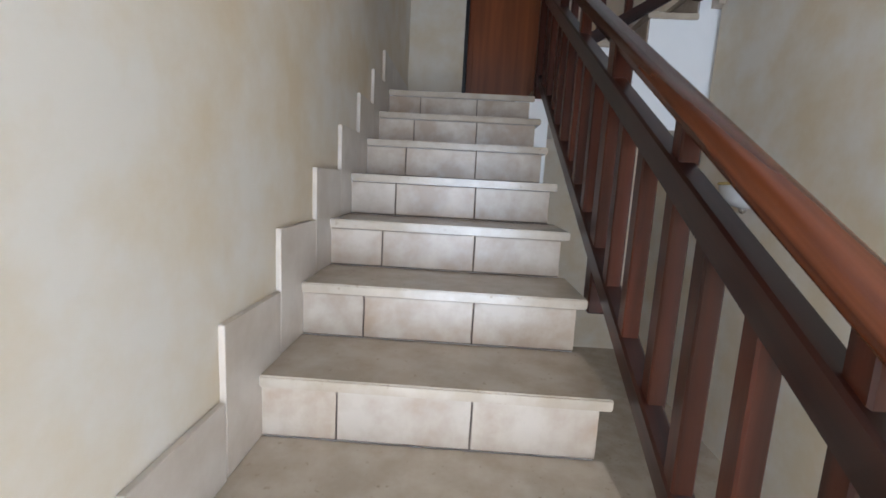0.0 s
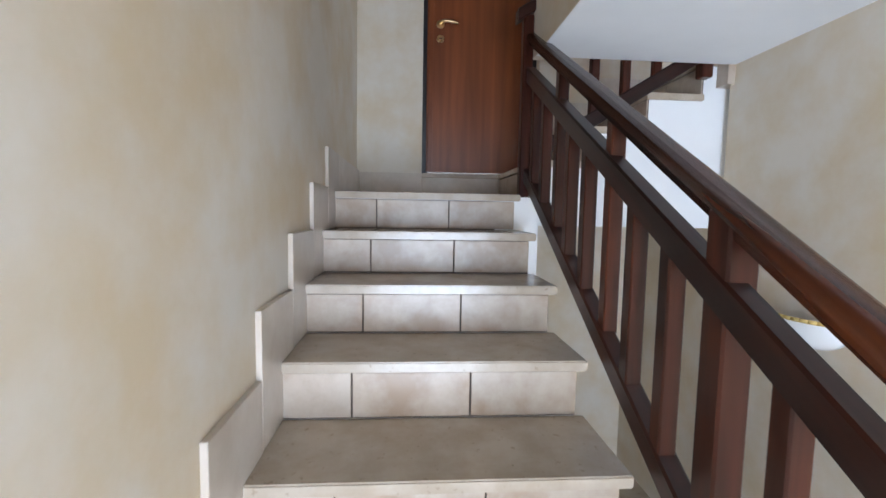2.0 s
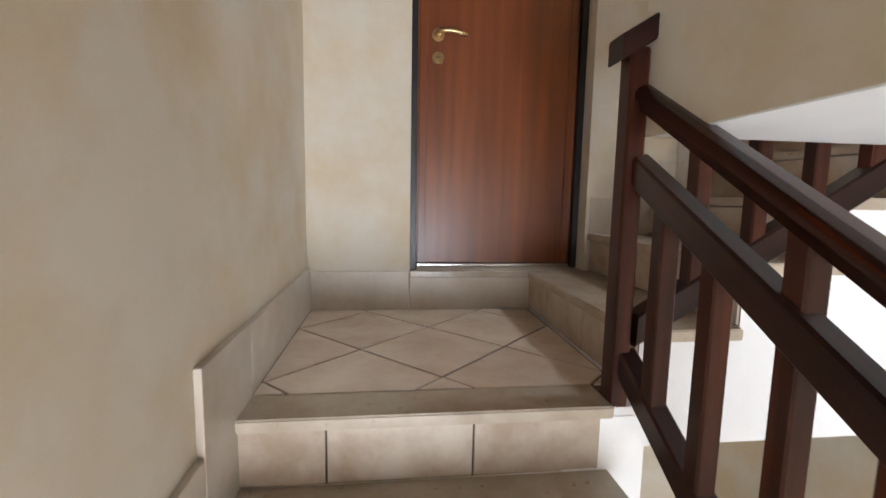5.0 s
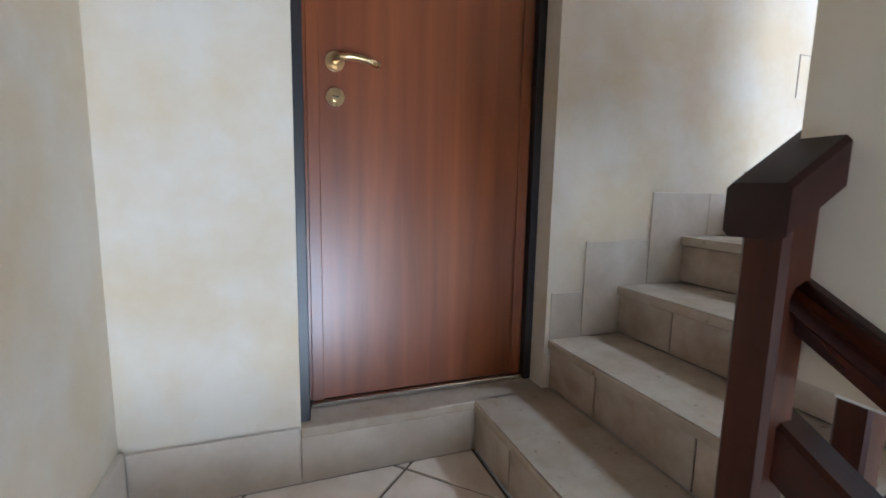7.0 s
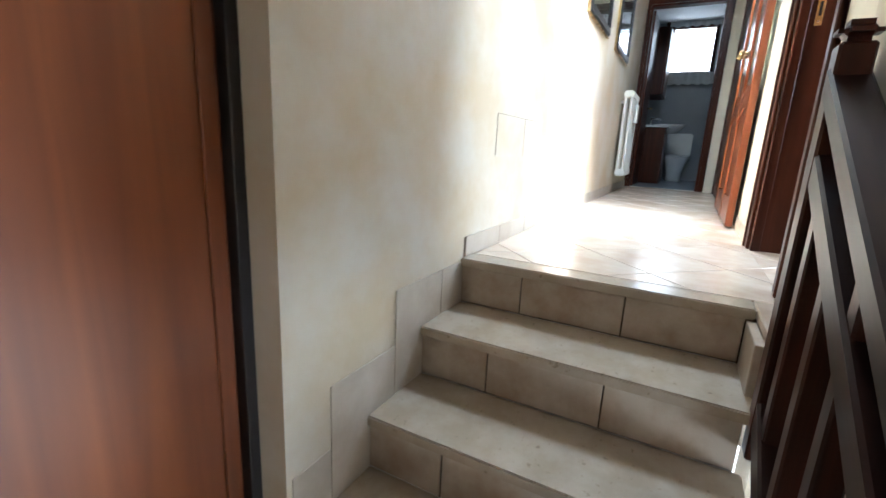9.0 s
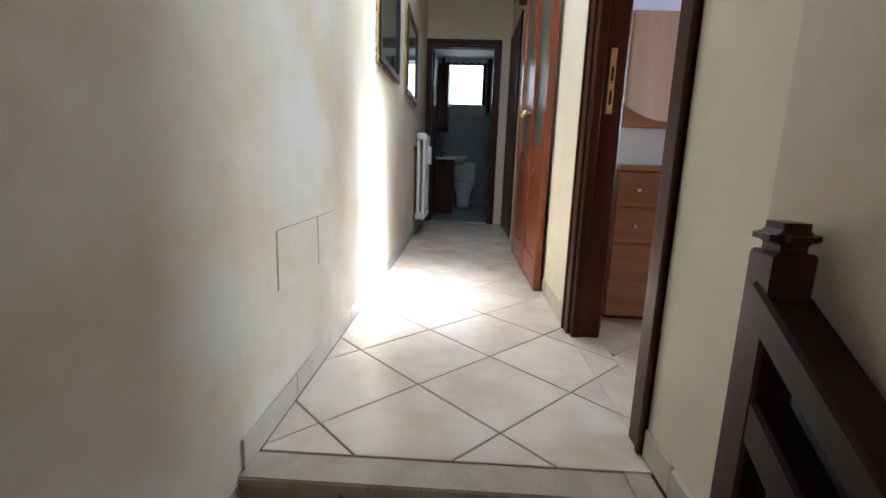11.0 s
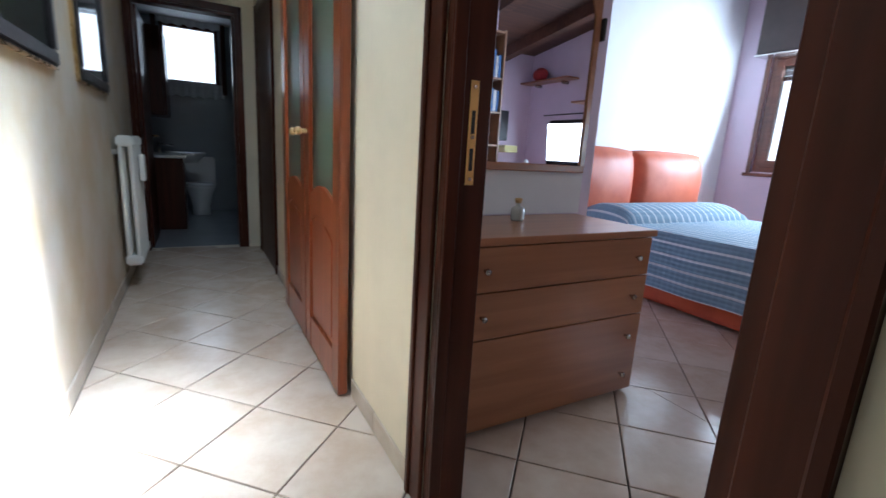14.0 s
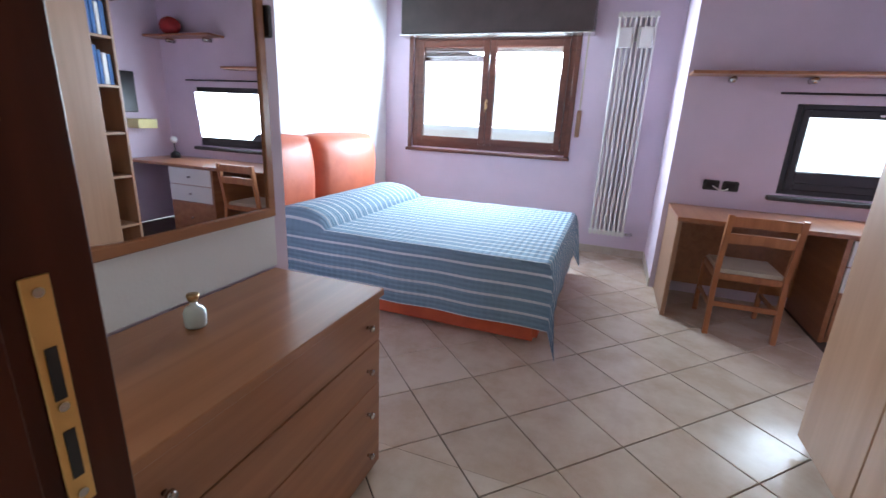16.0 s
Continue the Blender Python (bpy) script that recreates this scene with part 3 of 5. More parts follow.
def rail_one():
    r = thing("stair_railing", (RX, 1.4, -0.9), "dark stained wooden stair railing with square balusters", "railing")
    top = lambda y: 0.722 + (y - LAND_Y) * SL
    mid = lambda y: 0.553 + (y - LAND_Y) * (SL - 0.024)
    low = lambda y: 0.080 + (y - LAND_Y) * SL
    y0, y1 = -0.25, 2.885
    bm = bmesh.new(); handrail(bm, (RX + 0.010, y0, top(y0) + 0.012), (RX + 0.006, y1, top(y1)), 0.072, 0.058)
    part("handrail", bm, M_RAILY, r, "rounded handrail", smooth=True)
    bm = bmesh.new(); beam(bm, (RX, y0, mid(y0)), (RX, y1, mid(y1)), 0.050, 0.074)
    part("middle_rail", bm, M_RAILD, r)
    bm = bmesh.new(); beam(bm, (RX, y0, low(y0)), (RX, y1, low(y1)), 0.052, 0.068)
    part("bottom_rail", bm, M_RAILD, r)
    for k in range(-10, 9):
        y = 1.475 + k * 0.161
        if y > 2.84:
            continue
        if k == 0:
            bm = boxes((RX - 0.020, RX + 0.040, y - 0.032, y + 0.032, low(y) - 0.2, top(y) + 0.012), bevel=0.005)
            part("post", bm, M_RAIL, r)
            continue
        hi = top(y) + 0.008 if k % 3 == 0 else mid(y) - 0.01
        sx = RX + (0.009 if k % 3 == 0 else 0)
        bm = boxes((sx - 0.021, sx + 0.021, y - 0.021, y + 0.021, low(y) + 0.01, hi), bevel=0.004)
        part("baluster", bm, M_RAIL, r)
    bm = boxes((RX - 0.044, RX + 0.005, 2.873, 2.926, -0.16, 0.85), bevel=0.006)
    part("newel", bm, M_RAIL, r)


R2Y = 2.884


def rail_two():
    r = thing("upper_railing", (1.0, R2Y, 0.3), "dark stained wooden railing beside the upper steps", "railing")
    sl = RISE / GOING2
    top = lambda x: 0.886 + (x - RX) * sl
    mid = lambda x: 0.732 + (x - RX) * sl
    low = lambda x: 0.18 + (x - RX) * sl
    x1 = 1.395
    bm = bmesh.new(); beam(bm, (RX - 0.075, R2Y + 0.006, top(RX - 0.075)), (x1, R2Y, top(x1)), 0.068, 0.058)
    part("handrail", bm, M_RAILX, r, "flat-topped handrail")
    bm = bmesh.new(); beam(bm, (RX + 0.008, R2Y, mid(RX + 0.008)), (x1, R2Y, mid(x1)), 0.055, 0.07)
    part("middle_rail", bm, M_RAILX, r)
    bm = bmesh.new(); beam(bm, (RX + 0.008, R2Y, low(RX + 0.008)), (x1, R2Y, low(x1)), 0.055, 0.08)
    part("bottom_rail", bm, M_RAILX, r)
    for k in range(1, 6):
        x = RX + k * 0.155
        y = R2Y
        hi = top(x) - 0.02 if k == 3 else mid(x) - 0.01
        part("baluster", boxes((x - 0.02, x + 0.02, y - 0.02, y + 0.02, low(x) + 0.01, hi), bevel=0.004), M_RAIL, r)
    part("newel", boxes((x1 - 0.029, x1 + 0.029, R2Y - 0.029, R2Y + 0.029, 3.4 * RISE, 1.495), bevel=0.005), M_RAIL, r)
    part("cap", boxes((x1 - 0.034, x1 + 0.034, R2Y - 0.034, R2Y + 0.034, 1.495, 1.535), bevel=0.016, seg=3), M_RAIL, r)


# ---- doors ----
def flat_door():
    d = tagged(new("door_1"), "closed mahogany veneer flat door with satin handle", "door", kind="structure")
    d.location = (0.43, 3.93, RISE)
    part("leaf", boxes((D1[0] + 0.03, D1[1] - 0.03, 3.925, 3.965, RISE + 0.02, D1[3] - 0.03), bevel=0.003), M_DOOR, d)
    part("frame", boxes((D1[0], D1[0] + 0.028, 3.84, 3.99, RISE, D1[3]), (D1[1] - 0.028, D1[1], 3.90, 3.99, RISE, D1[3]),
                        (D1[0] + 0.028, D1[1] - 0.028, 3.84, 3.99, D1[3] - 0.035, D1[3]), bevel=0.002), M_BLACKW, d, "near-black metal door frame")
    part("reveal_backing", boxes((D1[0], D1[1], 3.99, 4.02, RISE, D1[3])), M_BLACKW, d)
    part("edge_strip", boxes((D1[0] + 0.04, D1[0] + 0.075, 3.918, 3.925, RISE + 0.02, D1[3] - 0.03), (D1[1] - 0.075, D1[1] - 0.04, 3.918, 3.925, RISE + 0.02, D1[3] - 0.03),
                             bevel=0.002), M_DOOR, d)
    part("threshold_strip", boxes((D1[0] + 0.035, D1[1] - 0.035, 3.905, 3.925, RISE + 0.001, RISE + 0.018), bevel=0.002), M_CHROME, d)
    part("sill", boxes((D1[0], D1[1], NORTH - 0.02, 3.99, RISE - 0.03, RISE), bevel=0.003), M_TREAD, d)
    hx, hz = 0.15, 1.205
    bm = bmesh.new(); rod(bm, (hx, 3.925, hz), (hx, 3.913, hz), 0.027, 24)
    h = part("handle_rose", bm, M_BRASS, d, "satin brass lever handle")
    bm = bmesh.new()
    tube(bm, [(hx, 3.915, hz), (hx, 3.89, hz), (hx + 0.003, 3.876, hz), (hx + 0.012, 3.868, hz + 0.001), (hx + 0.03, 3.865, hz + 0.003), (hx + 0.055, 3.865, hz + 0.003),
               (hx + 0.08, 3.867, hz), (hx + 0.10, 3.870, hz - 0.005), (hx + 0.118, 3.874, hz - 0.011)], 0.0098, 14)
    part("lever", bm, M_BRASS, h, smooth=True)
    bm = bmesh.new(); rod(bm, (hx, 3.925, 1.107), (hx, 3.914, 1.107), 0.026, 24)
    rod(bm, (hx, 3.916, 1.107), (hx, 3.908, 1.107), 0.012, 16)
    k = part("lock_cylinder", bm, M_BRASS, d, "round brass lock")
    part("keyhole", boxes((hx - 0.009, hx + 0.009, 3.9065, 3.908, 1.105, 1.109)), M_PLASTIC, k)


def casing(parent, axis, u0, u1, z0, z1, face, out, width=0.085):
    """Stepped wooden trim round an opening on one wall face; out is +1 or -1 along the wall's normal."""
    def b(ua, ub, za, zb, d):
        lo, hi = sorted((face, face + out * d))
        return (lo, hi, ua, ub, za, zb) if axis == "x" else (ua, ub, lo, hi, za, zb)
    for n, (ua, ub, za, zb) in (("casing_side", (u0 - width, u0, z0, z1 + width)), ("casing_side", (u1, u1 + width, z0, z1 + width)), ("casing_head", (u0, u1, z1, z1 + width))):
        bm = boxes(b(ua, ub, za, zb, 0.014), bevel=0.003)
        if n == "casing_side":
            outer = (ua, ua + 0.022) if ua < u0 else (ub - 0.022, ub)
            block(bm, *b(outer[0], outer[1], za, zb, 0.022), bevel=0.004)
        part(n, bm, M_CASE, parent)


def bedroom_doorway():
    d = tagged(new("door_2"), "dark mahogany door frame of the bedroom, standing open", "door frame", kind="structure")
    d.location = (2.31, 2.76, HALL)
    casing(d, "y", BD[0], BD[1], HALL, BD[3], SOUTH, 1)
    casing(d, "y", BD[0], BD[1], HALL, BD[3], BED_N, -1)
    for a, b in ((BD[0], BD[0] + 0.03), (BD[1] - 0.03, BD[1])):
        part("jamb", boxes((a, b, BED_N, SOUTH, HALL, BD[3] - 0.03), bevel=0.002), M_CASE, d)
    part("jamb_head", boxes((BD[0], BD[1], BED_N, SOUTH, BD[3] - 0.03, BD[3]), bevel=0.002), M_CASE, d)
    part("stop", boxes((BD[1] - 0.042, BD[1] - 0.03, 2.785, SOUTH, HALL, BD[3] - 0.03), bevel=0.002), M_CASE, d)
    x = BD[1] - 0.03
    bm = boxes((x - 0.003, x, 2.740, 2.764, HALL + 0.95, HALL + 1.20), bevel=0.001)
    sp = part("strike_plate", bm, M_GOLD, d, "gilt strike plate")
    part("slot", boxes((x - 0.0045, x - 0.003, 2.747, 2.757, HALL + 1.075, HALL + 1.13)), M_PLASTIC, sp)
    part("slot", boxes((x - 0.0045, x - 0.003, 2.747, 2.757, HALL + 0.985, HALL + 1.04)), M_PLASTIC, sp)
    for z in (HALL + 0.965, HALL + 1.067, HALL + 1.185):
        bm = bmesh.new(); rod(bm, (x - 0.003, 2.752, z), (x - 0.0055, 2.752, z), 0.005, 10)
        part("screw", bm, M_CHROME, sp)


def arch_panel(x0, x1, z0, z1, rise, n=10):
    """Outline of a panel whose upper edge bows up in the middle."""
    pts = [(x0, z0), (x1, z0)]
    for i in range(n + 1):
        t = i / n
        pts.append((x1 + (x0 - x1) * t, z1 + rise * math.sin(math.pi * t)))
    return pts


def sliding_doors():
    d = tagged(new("door_3"), "pair of red mahogany sliding doors with frosted glass", "door", kind="structure")
    d.location = (4.0, 2.86, HALL)
    z0, z1 = HALL + 0.008, HALL + 2.10
    for x0, x1 in ((3.375, 4.00), (4.005, 4.63)):
        leaf = part("leaf", boxes((x0, x0 + 0.105, 2.842, 2.882, z0, z1), (x1 - 0.105, x1, 2.842, 2.882, z0, z1), (x0 + 0.105, x1 - 0.105, 2.844, 2.880, z0, z0 + 0.17),
                                  (x0 + 0.105, x1 - 0.105, 2.844, 2.880, z1 - 0.11, z1), bevel=0.005, seg=2), M_LEAF, d)
        a, b = x0 + 0.105, x1 - 0.105
        bm = bmesh.new()
        n = 10
        lower = arch_panel(a, b, z0 + 0.17, z0 + 0.66, 0.055)
        upper = [(a, z0 + 0.78), (b, z0 + 0.78)] + [(b + (a - b) * i / n, z0 + 0.78 + 0.06 * math.sin(math.pi * i / n)) for i in range(n + 1)][1:-1]
        rail = [(a, z0 + 0.66)] + [(a + (b - a) * i / n, z0 + 0.66 + 0.055 * math.sin(math.pi * i / n)) for i in range(1, n)] + [(b, z0 + 0.66)]
        rail += [(b + (a - b) * i / n, z0 + 0.79 + 0.055 * math.sin(math.pi * i / n)) for i in range(n + 1)]
        prism(bm, rail, "y", 2.845, 2.879)
        part("lock_rail", bm, M_LEAF, leaf)
        bm = bmesh.new(); prism(bm, lower, "y", 2.855, 2.869)
        inner = arch_panel(a + 0.035, b - 0.035, z0 + 0.205, z0 + 0.625, 0.05)
        prism(bm, inner, "y", 2.850, 2.876)
        part("panel", bm, M_LEAF, leaf)
        part("pane", boxes((a, b, 2.859, 2.865, z0 + 0.79, z1 - 0.11)), M_FROST, leaf, "frosted greenish glass pane")
    for x in (3.94, 4.065):
        bm = bmesh.new()
        rod(bm, (x, 2.882, HALL + 1.09), (x, 2.915, HALL + 1.09), 0.011, 12)
        bmesh.ops.create_uvsphere(bm, u_segments=14, v_segments=8, radius=0.021, matrix=Matrix.Translation((x, 2.925, HALL + 1.09)))
        part("knob", bm, M_BRASS, d, "round brass knob", smooth=True)
    part("pelmet", boxes((3.28, 5.0, 2.8215, 2.905, HALL + 2.105, HALL + 2.25), bevel=0.006), M_CASE, d, "dark wooden track cover")
    part("casing_side", boxes((4.64, 4.72, 2.8215, 2.845, HALL, HALL + 2.104), bevel=0.004), M_CASE, d)


def end_door():
    d = tagged(new("door_4"), "dark mahogany closed door near the hall's end", "door", kind="structure")
    d.location = (5.8, 2.83, HALL)
    casing(d, "y", 5.42, 6.2, HALL, HALL + 2.1, SOUTH, 1)
    part("leaf", boxes((5.42, 6.2, 2.8205, 2.828, HALL, HALL + 2.1), bevel=0.002), M_CASE, d)


def bath_doorway():
    d = tagged(new("door_5"), "dark mahogany door frame of the bathroom", "door frame", kind="structure")
    d.location = (END_X, 3.39, HALL)
    casing(d, "x", BA[0], BA[1], HALL, BA[3], END_X, -1, 0.06)
    for a, b in ((BA[0], BA[0] + 0.025), (BA[1] - 0.025, BA[1])):
        part("jamb", boxes((END_X, END_X + 0.12, a, b, HALL, BA[3] - 0.025), bevel=0.002), M_CASE, d)
    part("jamb_head", boxes((END_X, END_X + 0.12, BA[0], BA[1], BA[3] - 0.025, BA[3]), bevel=0.002), M_CASE, d)
    lf = part("leaf", boxes((END_X + 0.13, END_X + 0.86, BA[1] - 0.045, BA[1] - 0.005, HALL + 0.005, BA[3] - 0.03), bevel=0.003), M_CASE, d, "open dark door leaf")
    bm = bmesh.new()
    rod(bm, (END_X + 0.80, BA[1] - 0.045, HALL + 1.03), (END_X + 0.80, BA[1] - 0.095, HALL + 1.03), 0.009)
    rod(bm, (END_X + 0.81, BA[1] - 0.095, HALL + 1.03), (END_X + 0.69, BA[1] - 0.095, HALL + 1.03), 0.009)
    part("handle", bm, M_BRASS, lf, smooth=True)


# ---- hall things ----
def picture(x0, x1, z0, z1):
    p = thing("framed_picture", ((x0 + x1) / 2, NORTH, (z0 + z1) / 2), "glazed dark picture in a black and gold frame", "picture", "pictures along the hall wall")
    w = 0.055
    for n, d in (("frame_bar", (x0, x1, NORTH - 0.028, NORTH, z0, z0 + w)), ("frame_bar", (x0, x1, NORTH - 0.028, NORTH, z1 - w, z1)),
                 ("frame_bar", (x0, x0 + w, NORTH - 0.028, NORTH, z0 + w, z1 - w)), ("frame_bar", (x1 - w, x1, NORTH - 0.028, NORTH, z0 + w, z1 - w))):
        part(n, boxes(d, bevel=0.007, seg=2), M_BLACKW, p)
    g = 0.012
    part("gilt_edge", boxes((x0 - g, x1 + g, NORTH - 0.018, NORTH, z0 - g, z0), (x0 - g, x1 + g, NORTH - 0.018, NORTH, z1, z1 + g),
                            (x0 - g, x0, NORTH - 0.018, NORTH, z0, z1), (x1, x1 + g, NORTH - 0.018, NORTH, z0, z1), bevel=0.003), M_BRASS, p, "thin gilt edge")
    part("print", boxes((x0 + w, x1 - w, NORTH - 0.010, NORTH - 0.002, z0 + w, z1 - w)), M_PICT, p)
    part("glazing", boxes((x0 + w, x1 - w, NORTH - 0.016, NORTH - 0.013, z0 + w, z1 - w)), M_GLASS, p)


def hall_radiator():
    r = thing("hall_radiator", (5.5, NORTH - 0.07, HALL + 0.2), "white enamelled column radiator on the hall wall", "radiator")
    for k in range(9):
        x = 5.20 + k * 0.06
        bm = bmesh.new()
        for y in (NORTH - 0.05, NORTH - 0.105):
            rod(bm, (x, y, HALL + 0.22), (x, y, HALL + 0.98), 0.014, 10)
        block(bm, x - 0.026, x + 0.026, NORTH - 0.125, NORTH - 0.03, HALL + 0.95, HALL + 1.02, bevel=0.012, seg=2)
        block(bm, x - 0.026, x + 0.026, NORTH - 0.125, NORTH - 0.03, HALL + 0.18, HALL + 0.25, bevel=0.012, seg=2)
        part("section", bm, M_ENAMEL, r)
    part("bracket", boxes((5.25, 5.68, NORTH - 0.03, NORTH, HALL + 0.9, HALL + 0.93)), M_ENAMEL, r)
    part("heat_meter", boxes((5.38, 5.46, NORTH - 0.16, NORTH - 0.125, HALL + 0.72, HALL + 0.90), bevel=0.006), M_ENAMEL, r, "small white heat meter")


def wall_lines():
    p = thing("wall_hatch", (2.12, NORTH, 1.25), "cream flush hatch with dark edge gaps in the wall", "hatch")
    part("cover", boxes((1.947, 2.283, NORTH - 0.0008, NORTH, 1.235, 1.403)), M_WALL, p)
    part("edge_gap", boxes((1.941, 1.947, NORTH - 0.0018, NORTH, 1.24, 1.405)), M_SEAM, p)
    part("edge_gap", boxes((2.283, 2.289, NORTH - 0.0018, NORTH, 1.235, 1.403)), M_SEAM, p)
    part("edge_gap", boxes((1.947, 2.48, NORTH - 0.0014, NORTH, 1.4035, 1.4055)), M_SEAM, p)


def baseboards():
    b = tagged(new("baseboard"), "low beige tile skirting along the hall", "skirting", kind="structure")
    for i in range(14):
        x = 1.70 + i * 0.34
        if x < END_X:
            piece("skirting_tile", mesh_of("skirting_tile", boxes((x, min(x + 0.336, END_X), NORTH - 0.009, NORTH - 0.0005, HALL + 0.001, HALL + 0.078), bevel=0.0015), M_SKIRT), b)
    for x0, x1 in ((1.70, 1.843), (2.787, 3.10), (3.104, 3.37), (4.722, 5.05), (5.054, 5.33)):
        piece("skirting_tile", mesh_of("skirting_tile", boxes((x0, x1, SOUTH + 0.0005, SOUTH + 0.009, HALL + 0.001, HALL + 0.078), bevel=0.0015), M_SKIRT), b)
    for x0, x1, y0, y1 in ((ALC_X, BED_E, BED_S + 0.0005, BED_S + 0.01), (ALC_X + 0.0005, ALC_X + 0.01, BED_S + 0.01, ALC_Y), (BED_E - 0.01, BED_E - 0.0005, BED_S + 0.01, STUB_Y - 0.01),
                           (STUB_X, BED_E - 0.01, STUB_Y - 0.01, STUB_Y - 0.0005)):
        piece("skirting_tile", mesh_of("skirting_tile", boxes((x0, x1, y0, y1, HALL + 0.001, HALL + 0.08), bevel=0.0015), M_SKIRT), b)


def wall_lamp():
    l = thing("wall_lamp", (1.52, 2.34, -0.52), "half-bowl white and amber glass wall lamp", "wall lamp")
    bm = bmesh.new()
    n, rings = 20, 8
    rows = []
    for j in range(rings + 1):
        t = j / rings
        r, z = 0.19 * math.cos(t * math.pi / 2) ** 0.7, -0.115 * math.sin(t * math.pi / 2)
        rows.append([bm.verts.new((1.52 - r * 0.62 * math.sin(math.pi * i / n), 2.34 + r * math.cos(math.pi * i / n), -0.47 + z)) for i in range(n + 1)])
    for a, b in zip(rows, rows[1:]):
        for i in range(n):
            bm.faces.new((a[i], a[i + 1], b[i + 1], b[i]))
    bmesh.ops.remove_doubles(bm, verts=bm.verts[:], dist=1e-4)
    bmesh.ops.solidify(bm, geom=bm.faces[:], thickness=0.005)
    part("bowl", bm, M_CERAM, l, "white glass bowl", smooth=True)
    bm = bmesh.new()
    for i in range(n):
        a0, a1 = math.pi * i / n, math.pi * (i + 1) / n
        rod(bm, (1.52 - 0.122 * math.sin(a0), 2.34 + 0.194 * math.cos(a0), -0.468), (1.52 - 0.122 * math.sin(a1), 2.34 + 0.194 * math.cos(a1), -0.468), 0.008, 6)
    part("rim", bm, mat("amber glass", (0.70, 0.50, 0.16), 0.2, scale=10, vary=0.2), l, "amber rim", smooth=True)
    bm = bmesh.new(); lathe(bm, [(0.0, -0.03), (0.016, -0.02), (0.018, 0.0), (0.0, 0.004)], (1.49, 2.34, -0.588), 12)
    part("finial", bm, M_CHROME, l, smooth=True)


# ---- bedroom things ----
def dresser():
    x0, x1, y0, y1, zt = 2.915, 3.385, 1.655, 2.60, HALL + 0.757
    d = thing("dresser", ((x0 + x1) / 2, (y0 + y1) / 2, HALL), "cherry laminate chest of drawers with small round knobs", "dresser")
    part("top", boxes((x0 - 0.012, x1, y0 - 0.012, y1 + 0.012, zt - 0.028, zt), bevel=0.003), M_DRES, d)
    part("body", boxes((x0 + 0.018, x1, y0, y1, HALL + 0.02, zt - 0.028), bevel=0.002), M_DRES, d)
    part("plinth", boxes((x0 + 0.035, x1, y0 + 0.01, y1 - 0.01, HALL, HALL + 0.02)), M_CASE, d)
    cuts = [HALL + 0.022, HALL + 0.385, HALL + 0.56, zt - 0.032]
    for n, (a, b) in enumerate(zip(cuts, cuts[1:])):
        dr = part("drawer", boxes((x0, x0 + 0.017, y0 + 0.002, y1 - 0.002, a + 0.002, b - 0.002), bevel=0.002), M_DRES, d)
        spots = ((y0 + 0.09, (a + b) / 2), (y1 - 0.09, (a + b) / 2)) if n else ((y0 + 0.09, a + 0.09), (y0 + 0.09, a + 0.27))
        for y, z in spots:
            bm = bmesh.new()
            rod(bm, (x0, y, z), (x0 - 0.018, y, z), 0.006, 10)
            rod(bm, (x0 - 0.016, y, z), (x0 - 0.026, y, z), 0.012, 14, 0.010)
            part("knob", bm, M_CHROME, dr, "small metal knob", smooth=True)


def mirror():
    y0, y1, z0, z1 = 1.64, 2.62, HALL + 0.965, HALL + 1.99
    m = thing("wall_mirror", (STUB_X, 2.15, 2.3), "large mirror in a curved cherry wood frame above the dresser", "mirror")
    part("white_panel", boxes((STUB_X - 0.006, STUB_X - 0.0005, y0 - 0.02, y1, HALL + 0.76, z0 - 0.002)), M_WHITE, m, "white panel below the mirror")
    part("backing", boxes((STUB_X - 0.02, STUB_X, y0, y1, z0, z1), bevel=0.003), M_DRES, m)
    part("glass", boxes((STUB_X - 0.024, STUB_X - 0.0205, y0 + 0.02, y1 - 0.02, z0 + 0.035, z1 - 0.02)), M_MIRROR, m, "silvered mirror glass")
    # two opposite corners of the glass are rounded by wooden fillets
    r = 0.39
    for cy, cz, sy, sz in ((y1 - 0.02, z0 + 0.035, -1, 1), (y0 + 0.02, z1 - 0.02, 1, -1)):
        bm = bmesh.new()
        arc = [math.pi / 2 * i / 16 for i in range(17)]
        prism(bm, [(cy, cz)] + [(cy + sy * r * (1 - math.cos(t)), cz + sz * r * (1 - math.sin(t))) for t in arc], "x", STUB_X - 0.030, STUB_X - 0.0245)
        part("corner_fillet", bm, M_DRES, m)
    part("frame_bar", boxes((STUB_X - 0.034, STUB_X - 0.0245, y0, y0 + 0.035, z0 + 0.03, z1), bevel=0.004), M_DRES, m)
    part("frame_bar", boxes((STUB_X - 0.034, STUB_X - 0.0245, y0, y1, z0, z0 + 0.035), bevel=0.004), M_DRES, m)
    part("bracket", boxes((STUB_X - 0.05, STUB_X - 0.0, y0 - 0.02, y0 - 0.002, z0 + 0.62, z0 + 0.72), bevel=0.004), M_BLACKW, m)


